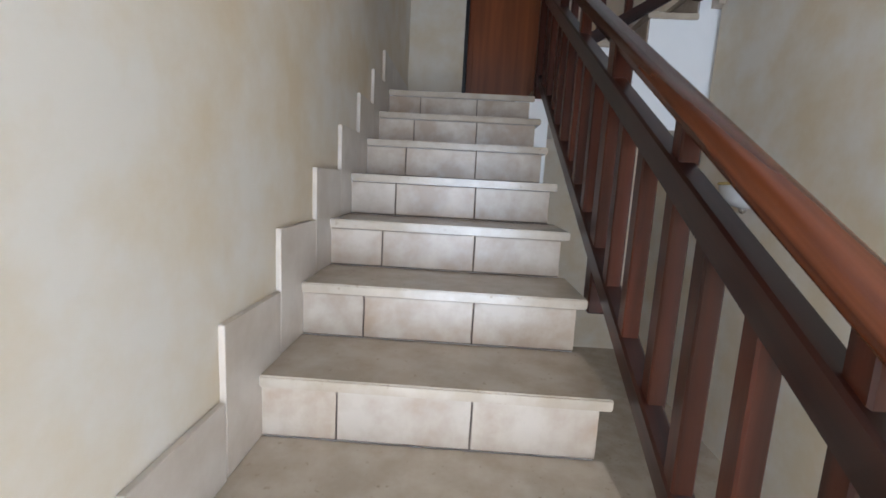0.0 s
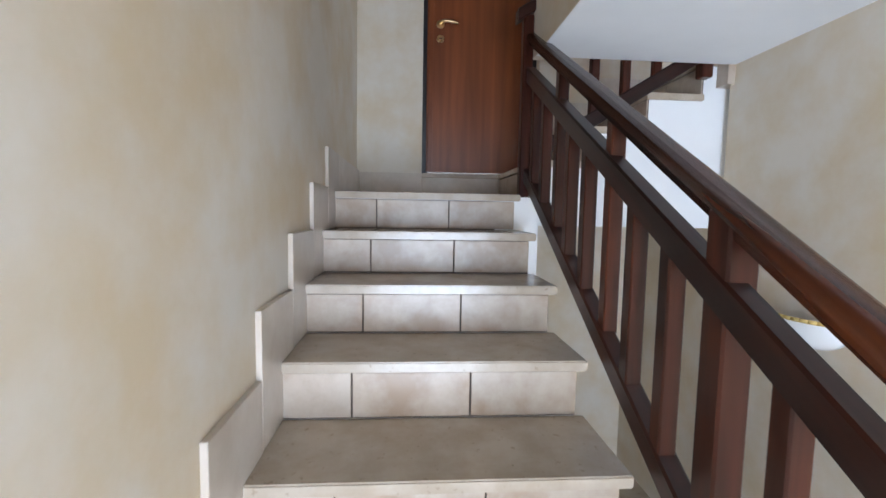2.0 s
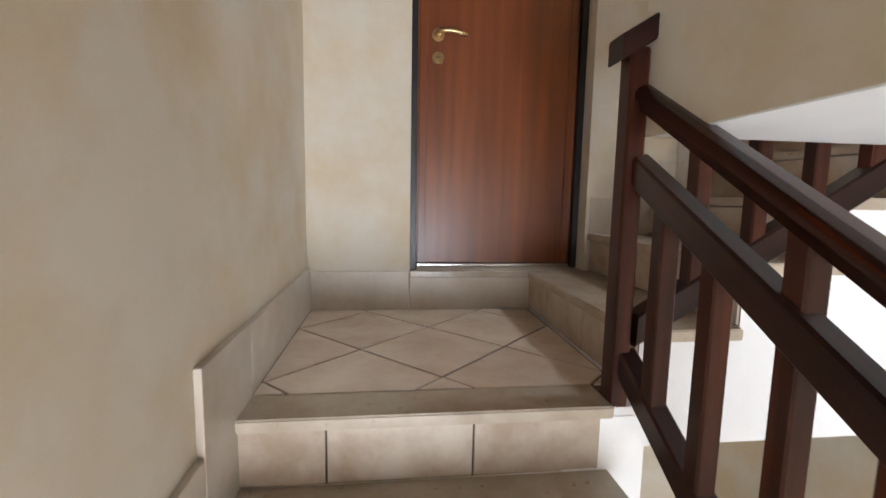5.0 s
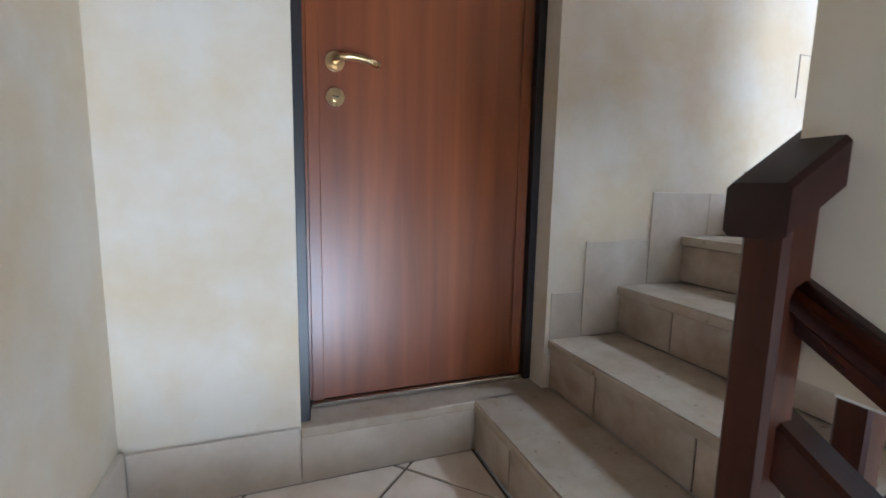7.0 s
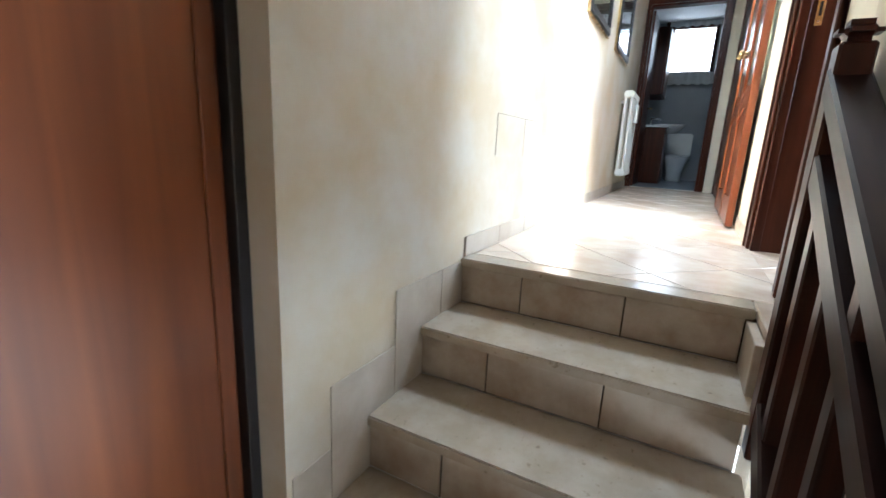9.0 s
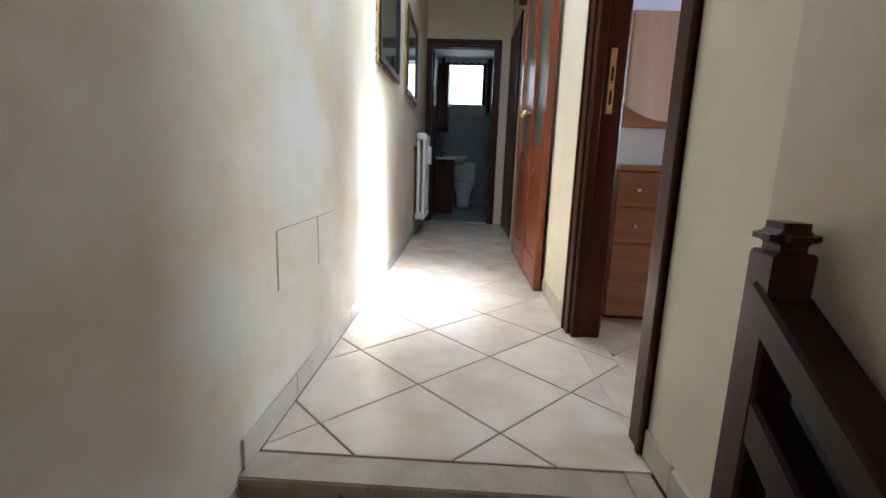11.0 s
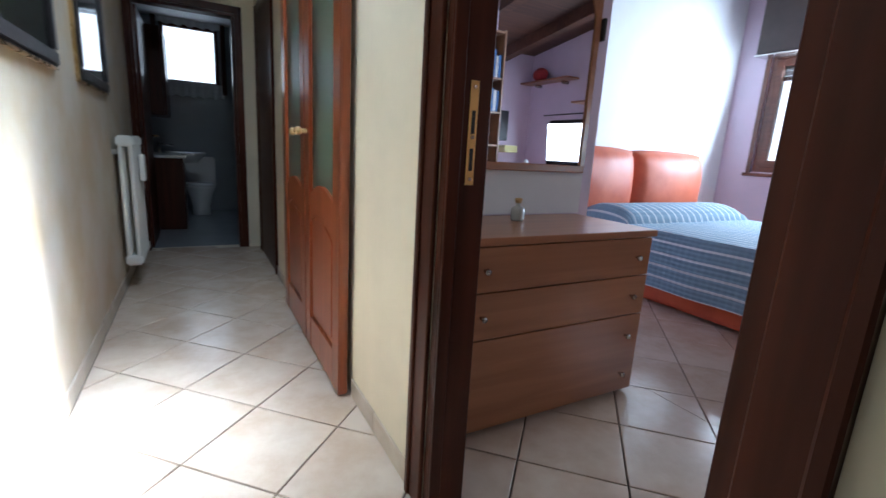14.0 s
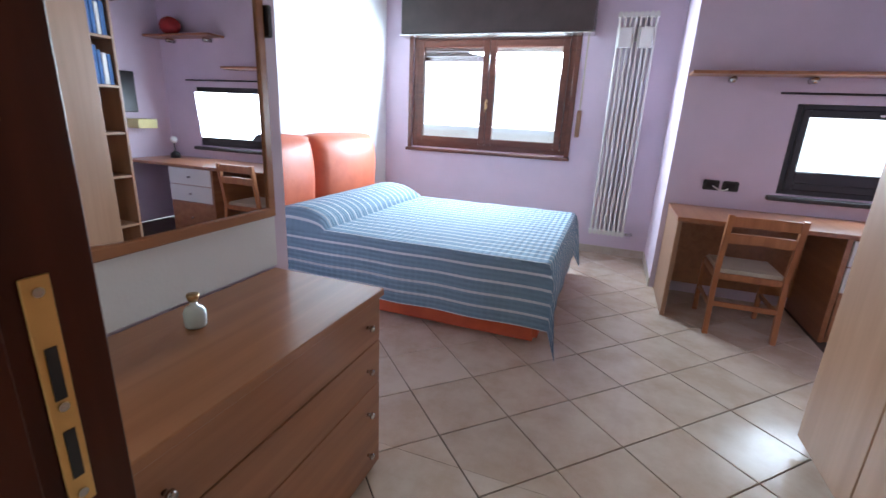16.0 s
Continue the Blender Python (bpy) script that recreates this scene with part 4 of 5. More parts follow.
def bottle():
    at = (3.235, 2.14, HALL + 0.757)
    b = thing("perfume_bottle", at, "small clear glass bottle with a gold cap on the dresser", "bottle")
    bm = bmesh.new(); lathe(bm, [(0.0, 0.0), (0.0265, 0.0008), (0.0296, 0.0082), (0.0296, 0.0451), (0.0234, 0.0574), (0.0101, 0.064), (0.0101, 0.0754), (0.0078, 0.0754), (0.0078, 0.0656), (0.0203, 0.0541), (0.0265, 0.0426), (0.0265, 0.0098), (0.0, 0.0049)], at)
    part("body", bm, M_BOTTLE, b, "milky clear glass body", smooth=True)
    bm = bmesh.new(); lathe(bm, [(0.0, 0.0754), (0.0125, 0.0763), (0.0172, 0.0918), (0.0156, 0.0968), (0.0, 0.0976)], at, 14)
    part("cap", bm, M_BRASS, b, "gold cap", smooth=True)


BX0, BX1, BY0, BY1, BZ = 2.46, 4.52, -1.22, 0.46, HALL + 0.567


def coverlet_material():
    m = bpy.data.materials.new("striped coverlet")
    m.use_nodes = True
    nt = m.node_tree
    b = nt.nodes["Principled BSDF"]
    b.inputs["Roughness"].default_value = 0.85
    uv = nt.nodes.new("ShaderNodeUVMap")
    sep = nt.nodes.new("ShaderNodeSeparateXYZ")
    nt.links.new(uv.outputs["UV"], sep.inputs["Vector"])

    def math_node(op, a, v):
        n = nt.nodes.new("ShaderNodeMath")
        n.operation = op
        nt.links.new(a, n.inputs[0])
        n.inputs[1].default_value = v
        return n.outputs["Value"]
    s = math_node("FRACT", math_node("MULTIPLY", sep.outputs["Y"], 1 / 0.086), 0)
    line = math_node("LESS_THAN", s, 0.19)
    noise_n = nt.nodes.new("ShaderNodeTexNoise")
    noise_n.inputs["Scale"].default_value = 260
    ramp = nt.nodes.new("ShaderNodeMix")
    ramp.data_type = "RGBA"
    ramp.inputs["A"].default_value, ramp.inputs["B"].default_value = (0.155, 0.245, 0.32, 1), (0.22, 0.325, 0.41, 1)
    nt.links.new(noise_n.outputs["Fac"], ramp.inputs["Factor"])
    mix = nt.nodes.new("ShaderNodeMix")
    mix.data_type = "RGBA"
    mix.inputs["B"].default_value = (0.60, 0.635, 0.66, 1)
    nt.links.new(ramp.outputs["Result"], mix.inputs["A"])
    nt.links.new(line, mix.inputs["Factor"])
    nt.links.new(mix.outputs["Result"], b.inputs["Base Color"])
    wave = math_node("SINE", math_node("MULTIPLY", sep.outputs["Y"], 2 * math.pi / 0.031), 0)
    wx = math_node("SINE", math_node("MULTIPLY", sep.outputs["X"], 2 * math.pi / 0.045), 0)
    addn = nt.nodes.new("ShaderNodeMath")
    nt.links.new(wave, addn.inputs[0]), nt.links.new(wx, addn.inputs[1])
    bp = nt.nodes.new("ShaderNodeBump")
    bp.inputs["Strength"].default_value, bp.inputs["Distance"].default_value = 0.5, 0.004
    nt.links.new(addn.outputs["Value"], bp.inputs["Height"])
    nt.links.new(bp.outputs["Normal"], b.inputs["Normal"])
    return m


def bed():
    b = thing("bed", ((BX0 + BX1) / 2, (BY0 + BY1) / 2, HALL), "double bed with orange base and two orange leather headboard cushions", "bed")
    part("base", boxes((BX0 + 0.03, BX1, BY0 + 0.03, BY1 - 0.03, HALL + 0.03, HALL + 0.30), bevel=0.03, seg=3), M_FABRIC, b, "orange fabric bed base")
    part("mattress", boxes((BX0 + 0.02, BX1, BY0 + 0.02, BY1 - 0.02, HALL + 0.30, BZ - 0.012), bevel=0.04, seg=3), M_WHITE, b)
    part("headboard_frame", boxes((4.70, BED_E - 0.006, BY0 - 0.17, BY1 + 0.21, HALL, HALL + 0.95), bevel=0.02), M_LEATH, b)
    for y0, y1 in ((-1.42, -0.365), (-0.345, 0.70)):
        bm = bmesh.new()
        nu, nv = 16, 12
        rows = []
        for j in range(nv + 1):
            row = []
            for i in range(nu + 1):
                u, v = i / nu, j / nv
                f = (math.sin(math.pi * u) ** 0.28) * (math.sin(math.pi * min(1, v + 0.0)) ** 0.30 if v > 0 else 0)
                wr = 0.008 * noise.noise(Vector((u * 6, v * 5, y0))) + 0.006 * math.sin(u * 26 + 3 * v) * v ** 3
                row.append(bm.verts.new((4.70 - 0.16 * f - wr * f, y0 + (y1 - y0) * u, HALL + 0.42 + 0.745 * v - 0.03 * abs(2 * u - 1) ** 4 * v)))
            rows.append(row)
        for a, c in zip(rows, rows[1:]):
            for i in range(nu):
                bm.faces.new((a[i], a[i + 1], c[i + 1], c[i]))
        ed = bmesh.ops.extrude_edge_only(bm, edges=[e for e in bm.edges if e.is_boundary])
        for v in ed["geom"]:
            if isinstance(v, bmesh.types.BMVert):
                v.co.x = 4.80
        part("headboard_cushion", bm, M_LEATH, b, "padded orange leather cushion", smooth=True)


def coverlet():
    c = thing("coverlet", ((BX0 + BX1) / 2, (BY0 + BY1) / 2, BZ), "grey-blue coverlet with white stripes spread over the bed", "coverlet")
    drop_side, drop_foot = 0.42, 0.42
    L, W = BX1 - BX0, BY1 - BY0
    nu, nv = 90, 90
    rows, uvs = [], {}
    for i in range(nu + 1):
        u = (L + drop_foot) * i / nu
        row = []
        for j in range(nv + 1):
            s = -drop_side + (W + 2 * drop_side) * j / nv
            du, ds = max(0, u - L), max(0, -s, s - W)
            x, y = BX1 - min(u, L), BY1 - min(max(s, 0), W)
            z = BZ
            rx = BX1 - u
            bol = max(0.0, 1 - ((rx - 4.27) / 0.27) ** 2) * min(1.0, max(0.0, (s + 0.02) / 0.12), max(0.0, (W + 0.02 - s) / 0.12))
            z += 0.13 * math.sqrt(bol) if bol > 0 else 0
            dd = du + ds
            flare = 0.035 * (1 - math.exp(-dd / 0.08))
            wob = 0.007 * math.sin((x * 5 if ds else y * 6) * 2.3) * min(1, dd / 0.2)
            if ds:
                y += (flare + wob) * (1 if s < 0 else -1)
            if du:
                x -= flare + wob * 0.6
            both = min(du, ds)
            if both:
                x -= 0.16 * both
                y += 0.20 * both * (1 if s < 0 else -1)
                dd = max(du, ds) + 0.34 * both
            if dd:
                z -= dd - 0.012 * (1 - math.exp(-dd / 0.03))
            z = max(z, HALL + 0.015)
            z += 0.004 * noise.noise(Vector((x * 4, y * 4, 0.3)))
            if bol > 0 and ds:
                z -= 0.13 * math.sqrt(bol) * min(1, ds / 0.3) * 0.6
            row.append(((x, y, z), (u, s)))
        rows.append(row)
    stuff_mat = coverlet_material()
    for name, i0, i1 in (("pillow_roll", 0, 19), ("cloth", 19, nu)):
        bm = bmesh.new()
        uvl = bm.loops.layers.uv.new("UVMap")
        grid = []
        for row in rows[i0:i1 + 1]:
            grid.append([bm.verts.new(co) for co, _ in row])
            uvs.update({v: uv for v, (_, uv) in zip(grid[-1], row)})
        for a, d in zip(grid, grid[1:]):
            for j in range(nv):
                f = bm.faces.new((a[j], a[j + 1], d[j + 1], d[j]))
                for lp in f.loops:
                    lp[uvl].uv = uvs[lp.vert]
        part(name, bm, stuff_mat, c, smooth=True)


def window(name, axis_y, x0, x1, z0, z1, sashes, mat_frame, label, fw=0.055, sw=0.07, trim=True):
    w = tagged(new(name), label, "window", kind="structure")
    w.location = ((x0 + x1) / 2, axis_y, z0)
    ya, yb = axis_y - 0.07, axis_y - 0.012
    part("window_frame", boxes((x0, x0 + fw, ya, yb, z0, z1), (x1 - fw, x1, ya, yb, z0, z1), (x0 + fw, x1 - fw, ya, yb, z0, z0 + fw), (x0 + fw, x1 - fw, ya, yb, z1 - fw, z1), bevel=0.005), mat_frame, w)
    if trim:
        part("window_casing", boxes((x0 - 0.05, x0, axis_y + 0.0005, axis_y + 0.016, z0 - 0.02, z1 + 0.04), (x1, x1 + 0.05, axis_y + 0.0005, axis_y + 0.016, z0 - 0.02, z1 + 0.04),
                               (x0, x1, axis_y + 0.0005, axis_y + 0.016, z1, z1 + 0.04), bevel=0.004), mat_frame, w)
    part("window_sill", boxes((x0 - 0.06, x1 + 0.06, axis_y - 0.01, axis_y + 0.06, z0 - 0.05, z0 - 0.015), bevel=0.006), mat_frame, w)
    a0, a1 = x0 + fw, x1 - fw
    n = sashes
    for k in range(n):
        s0, s1 = a0 + (a1 - a0) * k / n + 0.003, a0 + (a1 - a0) * (k + 1) / n - 0.003
        sash = part("sash", boxes((s0, s0 + sw, ya + 0.01, yb + 0.012, z0 + fw, z1 - fw), (s1 - sw, s1, ya + 0.01, yb + 0.012, z0 + fw, z1 - fw),
                                  (s0 + sw, s1 - sw, ya + 0.01, yb + 0.012, z0 + fw, z0 + fw + sw), (s0 + sw, s1 - sw, ya + 0.01, yb + 0.012, z1 - fw - sw, z1 - fw), bevel=0.006, seg=2), mat_frame, w)
        pane = part("pane", boxes((s0 + sw, s1 - sw, ya + 0.028, ya + 0.034, z0 + fw + sw, z1 - fw - sw)), M_GLASS, sash)
        pane.visible_shadow = False
    return w


def bedroom_window():
    w = window("window_1", BED_S, *W1, 2, M_WINW, "mahogany double casement window of the bedroom")
    xm = (W1[0] + W1[1]) / 2
    bm = boxes((xm - 0.012, xm + 0.012, BED_S + 0.0, BED_S + 0.014, 2.33, 2.43), bevel=0.003)
    rod(bm, (xm, BED_S + 0.01, 2.40), (xm, BED_S + 0.045, 2.40), 0.008)
    rod(bm, (xm, BED_S + 0.045, 2.41), (xm, BED_S + 0.045, 2.30), 0.009)
    part("handle", bm, M_BRASS, w, "pale brass window handle")
    bx = thing("shutter_housing", (3.6, BED_S + 0.1, 3.3), "dark brown roller shutter housing above the window", "shutter box")
    part("cover", boxes((2.54, 4.56, BED_S + 0.0005, BED_S + 0.20, 3.07, 3.62), bevel=0.008), M_BOX, bx)
    part("lower_rail", boxes((2.53, 4.57, BED_S + 0.0005, BED_S + 0.215, 3.055, 3.069), bevel=0.003), M_CHROME, bx)
    sh = thing("roller_shutter", (3.6, BED_S - 0.12, 3.0), "grey roller shutter let down a little behind the glass", "shutter")
    for k in range(4):
        part("slat", boxes((2.76, 4.43, BED_S - 0.135, BED_S - 0.12, 2.835 + k * 0.052, 2.883 + k * 0.052), bevel=0.003), M_SLAT if k else M_CHROME, sh)
    st = thing("shutter_strap", (2.58, BED_S, 2.3), "pale strap winder beside the window", "strap winder")
    part("strap", boxes((2.585, 2.60, BED_S + 0.001, BED_S + 0.003, 2.35, 3.12)), M_SEAT, st)
    part("winder", boxes((2.57, 2.615, BED_S + 0.0005, BED_S + 0.02, 2.08, 2.35), bevel=0.006), M_LIGHTW, st)
    tu = window("window_2", ALC_Y, *W2, 1, M_BLACKW, "small dark-framed window above the desk", 0.04, 0.05, False)
    part("lower_rail", boxes((W2[0] + 0.09, W2[1] - 0.09, ALC_Y - 0.058, ALC_Y + 0.004, 1.858, 1.945), bevel=0.005), M_BLACKW, tu)
    part("handle", boxes((0.40, 0.50, ALC_Y + 0.004, ALC_Y + 0.02, 2.352, 2.372), bevel=0.004), M_CHROME, tu)


def tall_radiator():
    r = thing("tall_radiator", (2.13, BED_S + 0.06, 1.08), "tall white enamelled tube radiator on the lilac wall", "radiator")
    for k in range(8):
        x = 2.000 + k * 0.0455
        bm = bmesh.new()
        for y in (BED_S + 0.045, BED_S + 0.085):
            rod(bm, (x, y, 1.12), (x, y, 3.22), 0.0125, 10)
        block(bm, x - 0.021, x + 0.021, BED_S + 0.03, BED_S + 0.10, 3.19, 3.25, bevel=0.010, seg=2)
        block(bm, x - 0.021, x + 0.021, BED_S + 0.03, BED_S + 0.10, 1.09, 1.15, bevel=0.010, seg=2)
        part("section", bm, M_ENAMEL, r)
    for x0 in (2.01, 2.195):
        part("towel_hook_plate", boxes((x0, x0 + 0.12, BED_S + 0.10, BED_S + 0.125, 2.93, 3.11), bevel=0.006), M_ENAMEL, r)
    part("bracket", boxes((1.98, 2.28, BED_S, BED_S + 0.035, 3.0, 3.03)), M_ENAMEL, r)
    bm = bmesh.new(); rod(bm, (1.99, BED_S + 0.065, 1.12), (1.91, BED_S + 0.065, 1.12), 0.012); rod(bm, (1.91, BED_S + 0.065, 1.12), (1.91, BED_S, 1.12), 0.010)
    part("valve", bm, M_CHROME, r, smooth=True)


DZ = HALL + 0.755


def desk():
    d = thing("desk", (0.7, -0.82, HALL), "long cherry laminate desk against the lilac wall", "desk")
    part("desktop", boxes((-0.55, 1.715, ALC_Y + 0.001, -0.50, DZ - 0.03, DZ), bevel=0.003), M_DRES, d)
    part("side_panel", boxes((1.68, 1.71, ALC_Y + 0.001, -0.505, HALL, DZ - 0.03), bevel=0.002), M_LIGHTW, d)
    part("side_panel", boxes((0.70, 0.73, ALC_Y + 0.001, -0.505, HALL, DZ - 0.03), bevel=0.002), M_DRES, d)
    part("back_panel", boxes((0.73, 1.68, ALC_Y + 0.03, ALC_Y + 0.05, HALL + 0.1, DZ - 0.03)), M_DRES, d)
    u = thing("drawer_unit", (0.4, -0.8, HALL), "low drawer unit with two white drawers under the desk", "drawer unit")
    part("body", boxes((0.10, 0.695, ALC_Y + 0.06, -0.53, HALL, DZ - 0.032), bevel=0.002), M_DRES, u)
    for z0, z1, m in ((DZ - 0.21, DZ - 0.04, M_WHITELAM), (DZ - 0.39, DZ - 0.22, M_WHITELAM), (HALL + 0.03, DZ - 0.40, M_DRES)):
        dr = part("drawer", boxes((0.105, 0.69, -0.529, -0.512, z0, z1), bevel=0.002), m, u)
        bm = bmesh.new(); rod(bm, (0.40, -0.512, (z0 + z1) / 2), (0.40, -0.49, (z0 + z1) / 2), 0.010, 12)
        part("knob", bm, M_CHROME, dr, smooth=True)


def chair():
    cx = 1.24
    c = thing("desk_chair", (cx, -0.56, HALL), "orange-brown wooden chair with a pale woven seat at the desk", "chair")
    seat = boxes((cx - 0.20, cx + 0.20, -0.76, -0.37, HALL + 0.43, HALL + 0.455), bevel=0.01, seg=2)
    part("seat", seat, M_SEAT, c, "pale woven seat")
    part("seat_frame", boxes((cx - 0.205, cx + 0.205, -0.775, -0.745, HALL + 0.385, HALL + 0.43), (cx - 0.205, cx + 0.205, -0.385, -0.36, HALL + 0.385, HALL + 0.43),
                             (cx - 0.21, cx - 0.185, -0.745, -0.385, HALL + 0.385, HALL + 0.43), (cx + 0.185, cx + 0.21, -0.745, -0.385, HALL + 0.385, HALL + 0.43), bevel=0.004), M_CHAIR, c)
    for sx in (-1, 1):
        bm = bmesh.new()
        x = cx + sx * 0.20
        for (ya, za), (yb, zb) in (((-0.32, 0), (-0.365, 0.43)), ((-0.365, 0.43), (-0.30, 0.84))):
            pr = [(ya - 0.017, HALL + za), (ya + 0.017, HALL + za), (yb + 0.016, HALL + zb), (yb - 0.016, HALL + zb)]
            prism(bm, pr, "x", x - 0.016, x + 0.016)
        part("back_leg", bm, M_CHAIR, c)
        part("front_leg", boxes((x - 0.016, x + 0.016, -0.785, -0.75, HALL, HALL + 0.43), bevel=0.004), M_CHAIR, c)
        part("side_stretcher", boxes((x - 0.010, x + 0.010, -0.75, -0.35, HALL + 0.18, HALL + 0.21), bevel=0.003), M_CHAIR, c)
    part("stretcher", boxes((cx - 0.19, cx + 0.19, -0.352, -0.332, HALL + 0.20, HALL + 0.235), bevel=0.003), M_CHAIR, c)
    for z in (0.80, 0.685):
        bm = bmesh.new()
        pts = [(cx - 0.20 + 0.4 * i / 8, -0.305 - 0.02 * math.sin(math.pi * i / 8) - (0.84 - z) * 0.15) for i in range(9)]
        outline = pts + [(p[0], p[1] + 0.016) for p in reversed(pts)]
        prism(bm, outline, "z", HALL + z - 0.035, HALL + z + 0.03)
        part("back_slat", bm, M_CHAIR, c)


def shelves():
    s = thing("wall_shelf", (0.9, ALC_Y + 0.12, 2.62), "long cherry wall shelf on small metal brackets", "shelf")
    part("board", boxes((0.52, 1.74, ALC_Y + 0.001, ALC_Y + 0.22, 2.61, 2.632), bevel=0.003), M_DRES, s)
    for x in (1.45, 0.95):
        bm = bmesh.new(); rod(bm, (x, ALC_Y + 0.001, 2.585), (x, ALC_Y + 0.10, 2.585), 0.022, 12)
        part("bracket", bm, M_CHROME, s, smooth=True)
    s2 = thing("wall_shelf", (-0.2, ALC_Y + 0.12, 2.95), "short cherry wall shelf on small metal brackets", "shelf")
    part("board", boxes((-0.57, 0.40, ALC_Y + 0.001, ALC_Y + 0.22, 2.94, 2.962), bevel=0.003), M_DRES, s2)
    for x in (-0.35, 0.2):
        bm = bmesh.new(); rod(bm, (x, ALC_Y + 0.001, 2.915), (x, ALC_Y + 0.10, 2.915), 0.022, 12)
        part("bracket", bm, M_CHROME, s2, smooth=True)
    t = thing("red_helmet_toy", (-0.25, ALC_Y + 0.12, 2.962), "rounded dark red plush object on the shelf", "toy")
    bm = bmesh.new()
    bmesh.ops.create_uvsphere(bm, u_segments=18, v_segments=10, radius=1, matrix=Matrix.Translation((-0.25, ALC_Y + 0.12, 3.055)) @ Matrix.Diagonal((0.13, 0.09, 0.093, 1)))
    part("body", bm, M_RED, t, smooth=True)
    r = thing("curtain_rod", (0.5, ALC_Y + 0.03, 2.50), "thin dark curtain rod above the small window", "curtain rod")
    bm = bmesh.new(); rod(bm, (-0.2, ALC_Y + 0.03, 2.50), (1.12, ALC_Y + 0.03, 2.50), 0.008)
    part("rod", bm, M_PLASTIC, r, smooth=True)
    for x in (-0.12, 1.04):
        bm = bmesh.new(); rod(bm, (x, ALC_Y, 2.50), (x, ALC_Y + 0.03, 2.50), 0.006)
        part("holder", bm, M_PLASTIC, r)
    for x in (1.435, 1.30):
        so = thing("wall_socket", (x, ALC_Y, 1.80), "black rectangular wall socket", "socket", "sockets above the desk")
        part("plate", boxes((x - 0.058, x + 0.058, ALC_Y + 0.0005, ALC_Y + 0.012, 1.755, 1.835), bevel=0.006, seg=2), M_PLASTIC, so)
        part("insert", boxes((x - 0.034, x + 0.034, ALC_Y + 0.012, ALC_Y + 0.0145, 1.772, 1.818), bevel=0.002), M_STEEL, so)
    cb = thing("socket_cable", (1.36, ALC_Y, 1.79), "short white cable plugged in between the wall sockets", "cable")
    bm = bmesh.new()
    tube(bm, [(1.425, ALC_Y + 0.016, 1.790), (1.405, ALC_Y + 0.034, 1.778), (1.375, ALC_Y + 0.040, 1.764), (1.345, ALC_Y + 0.034, 1.762), (1.315, ALC_Y + 0.016, 1.772)], 0.005, 8)
    part("cord", bm, M_WHITELAM, cb, smooth=True)
    tv = thing("wall_television", (-0.58, -0.3, 2.3), "small black flat television on the wall", "television")
    part("screen", boxes((-0.579, -0.54, -0.75, -0.1, 2.12, 2.55), bevel=0.006), M_PLASTIC, tv)
    yb = thing("yellow_box", (-0.45, -0.7, 2.0), "pale yellow box on a small shelf", "box")
    part("body", boxes((-0.579, -0.40, -0.85, -0.62, 1.95, 2.05), bevel=0.003), M_YELLOW, yb)
    lp = thing("desk_lamp", (0.15, -0.95, DZ), "small dark desk lamp with a pale shade", "lamp")
    bm = bmesh.new(); lathe(bm, [(0, 0), (0.055, 0), (0.05, 0.05), (0.02, 0.07), (0.008, 0.08), (0.008, 0.17), (0, 0.17)], (-0.30, -0.95, DZ), 16)
    part("base", bm, M_PLASTIC, lp, smooth=True)
    bm = bmesh.new(); bmesh.ops.create_uvsphere(bm, u_segments=14, v_segments=8, radius=0.042, matrix=Matrix.Translation((-0.30, -0.95, DZ + 0.205)))
    part("shade", bm, M_CERAM, lp, "pale round shade", smooth=True)


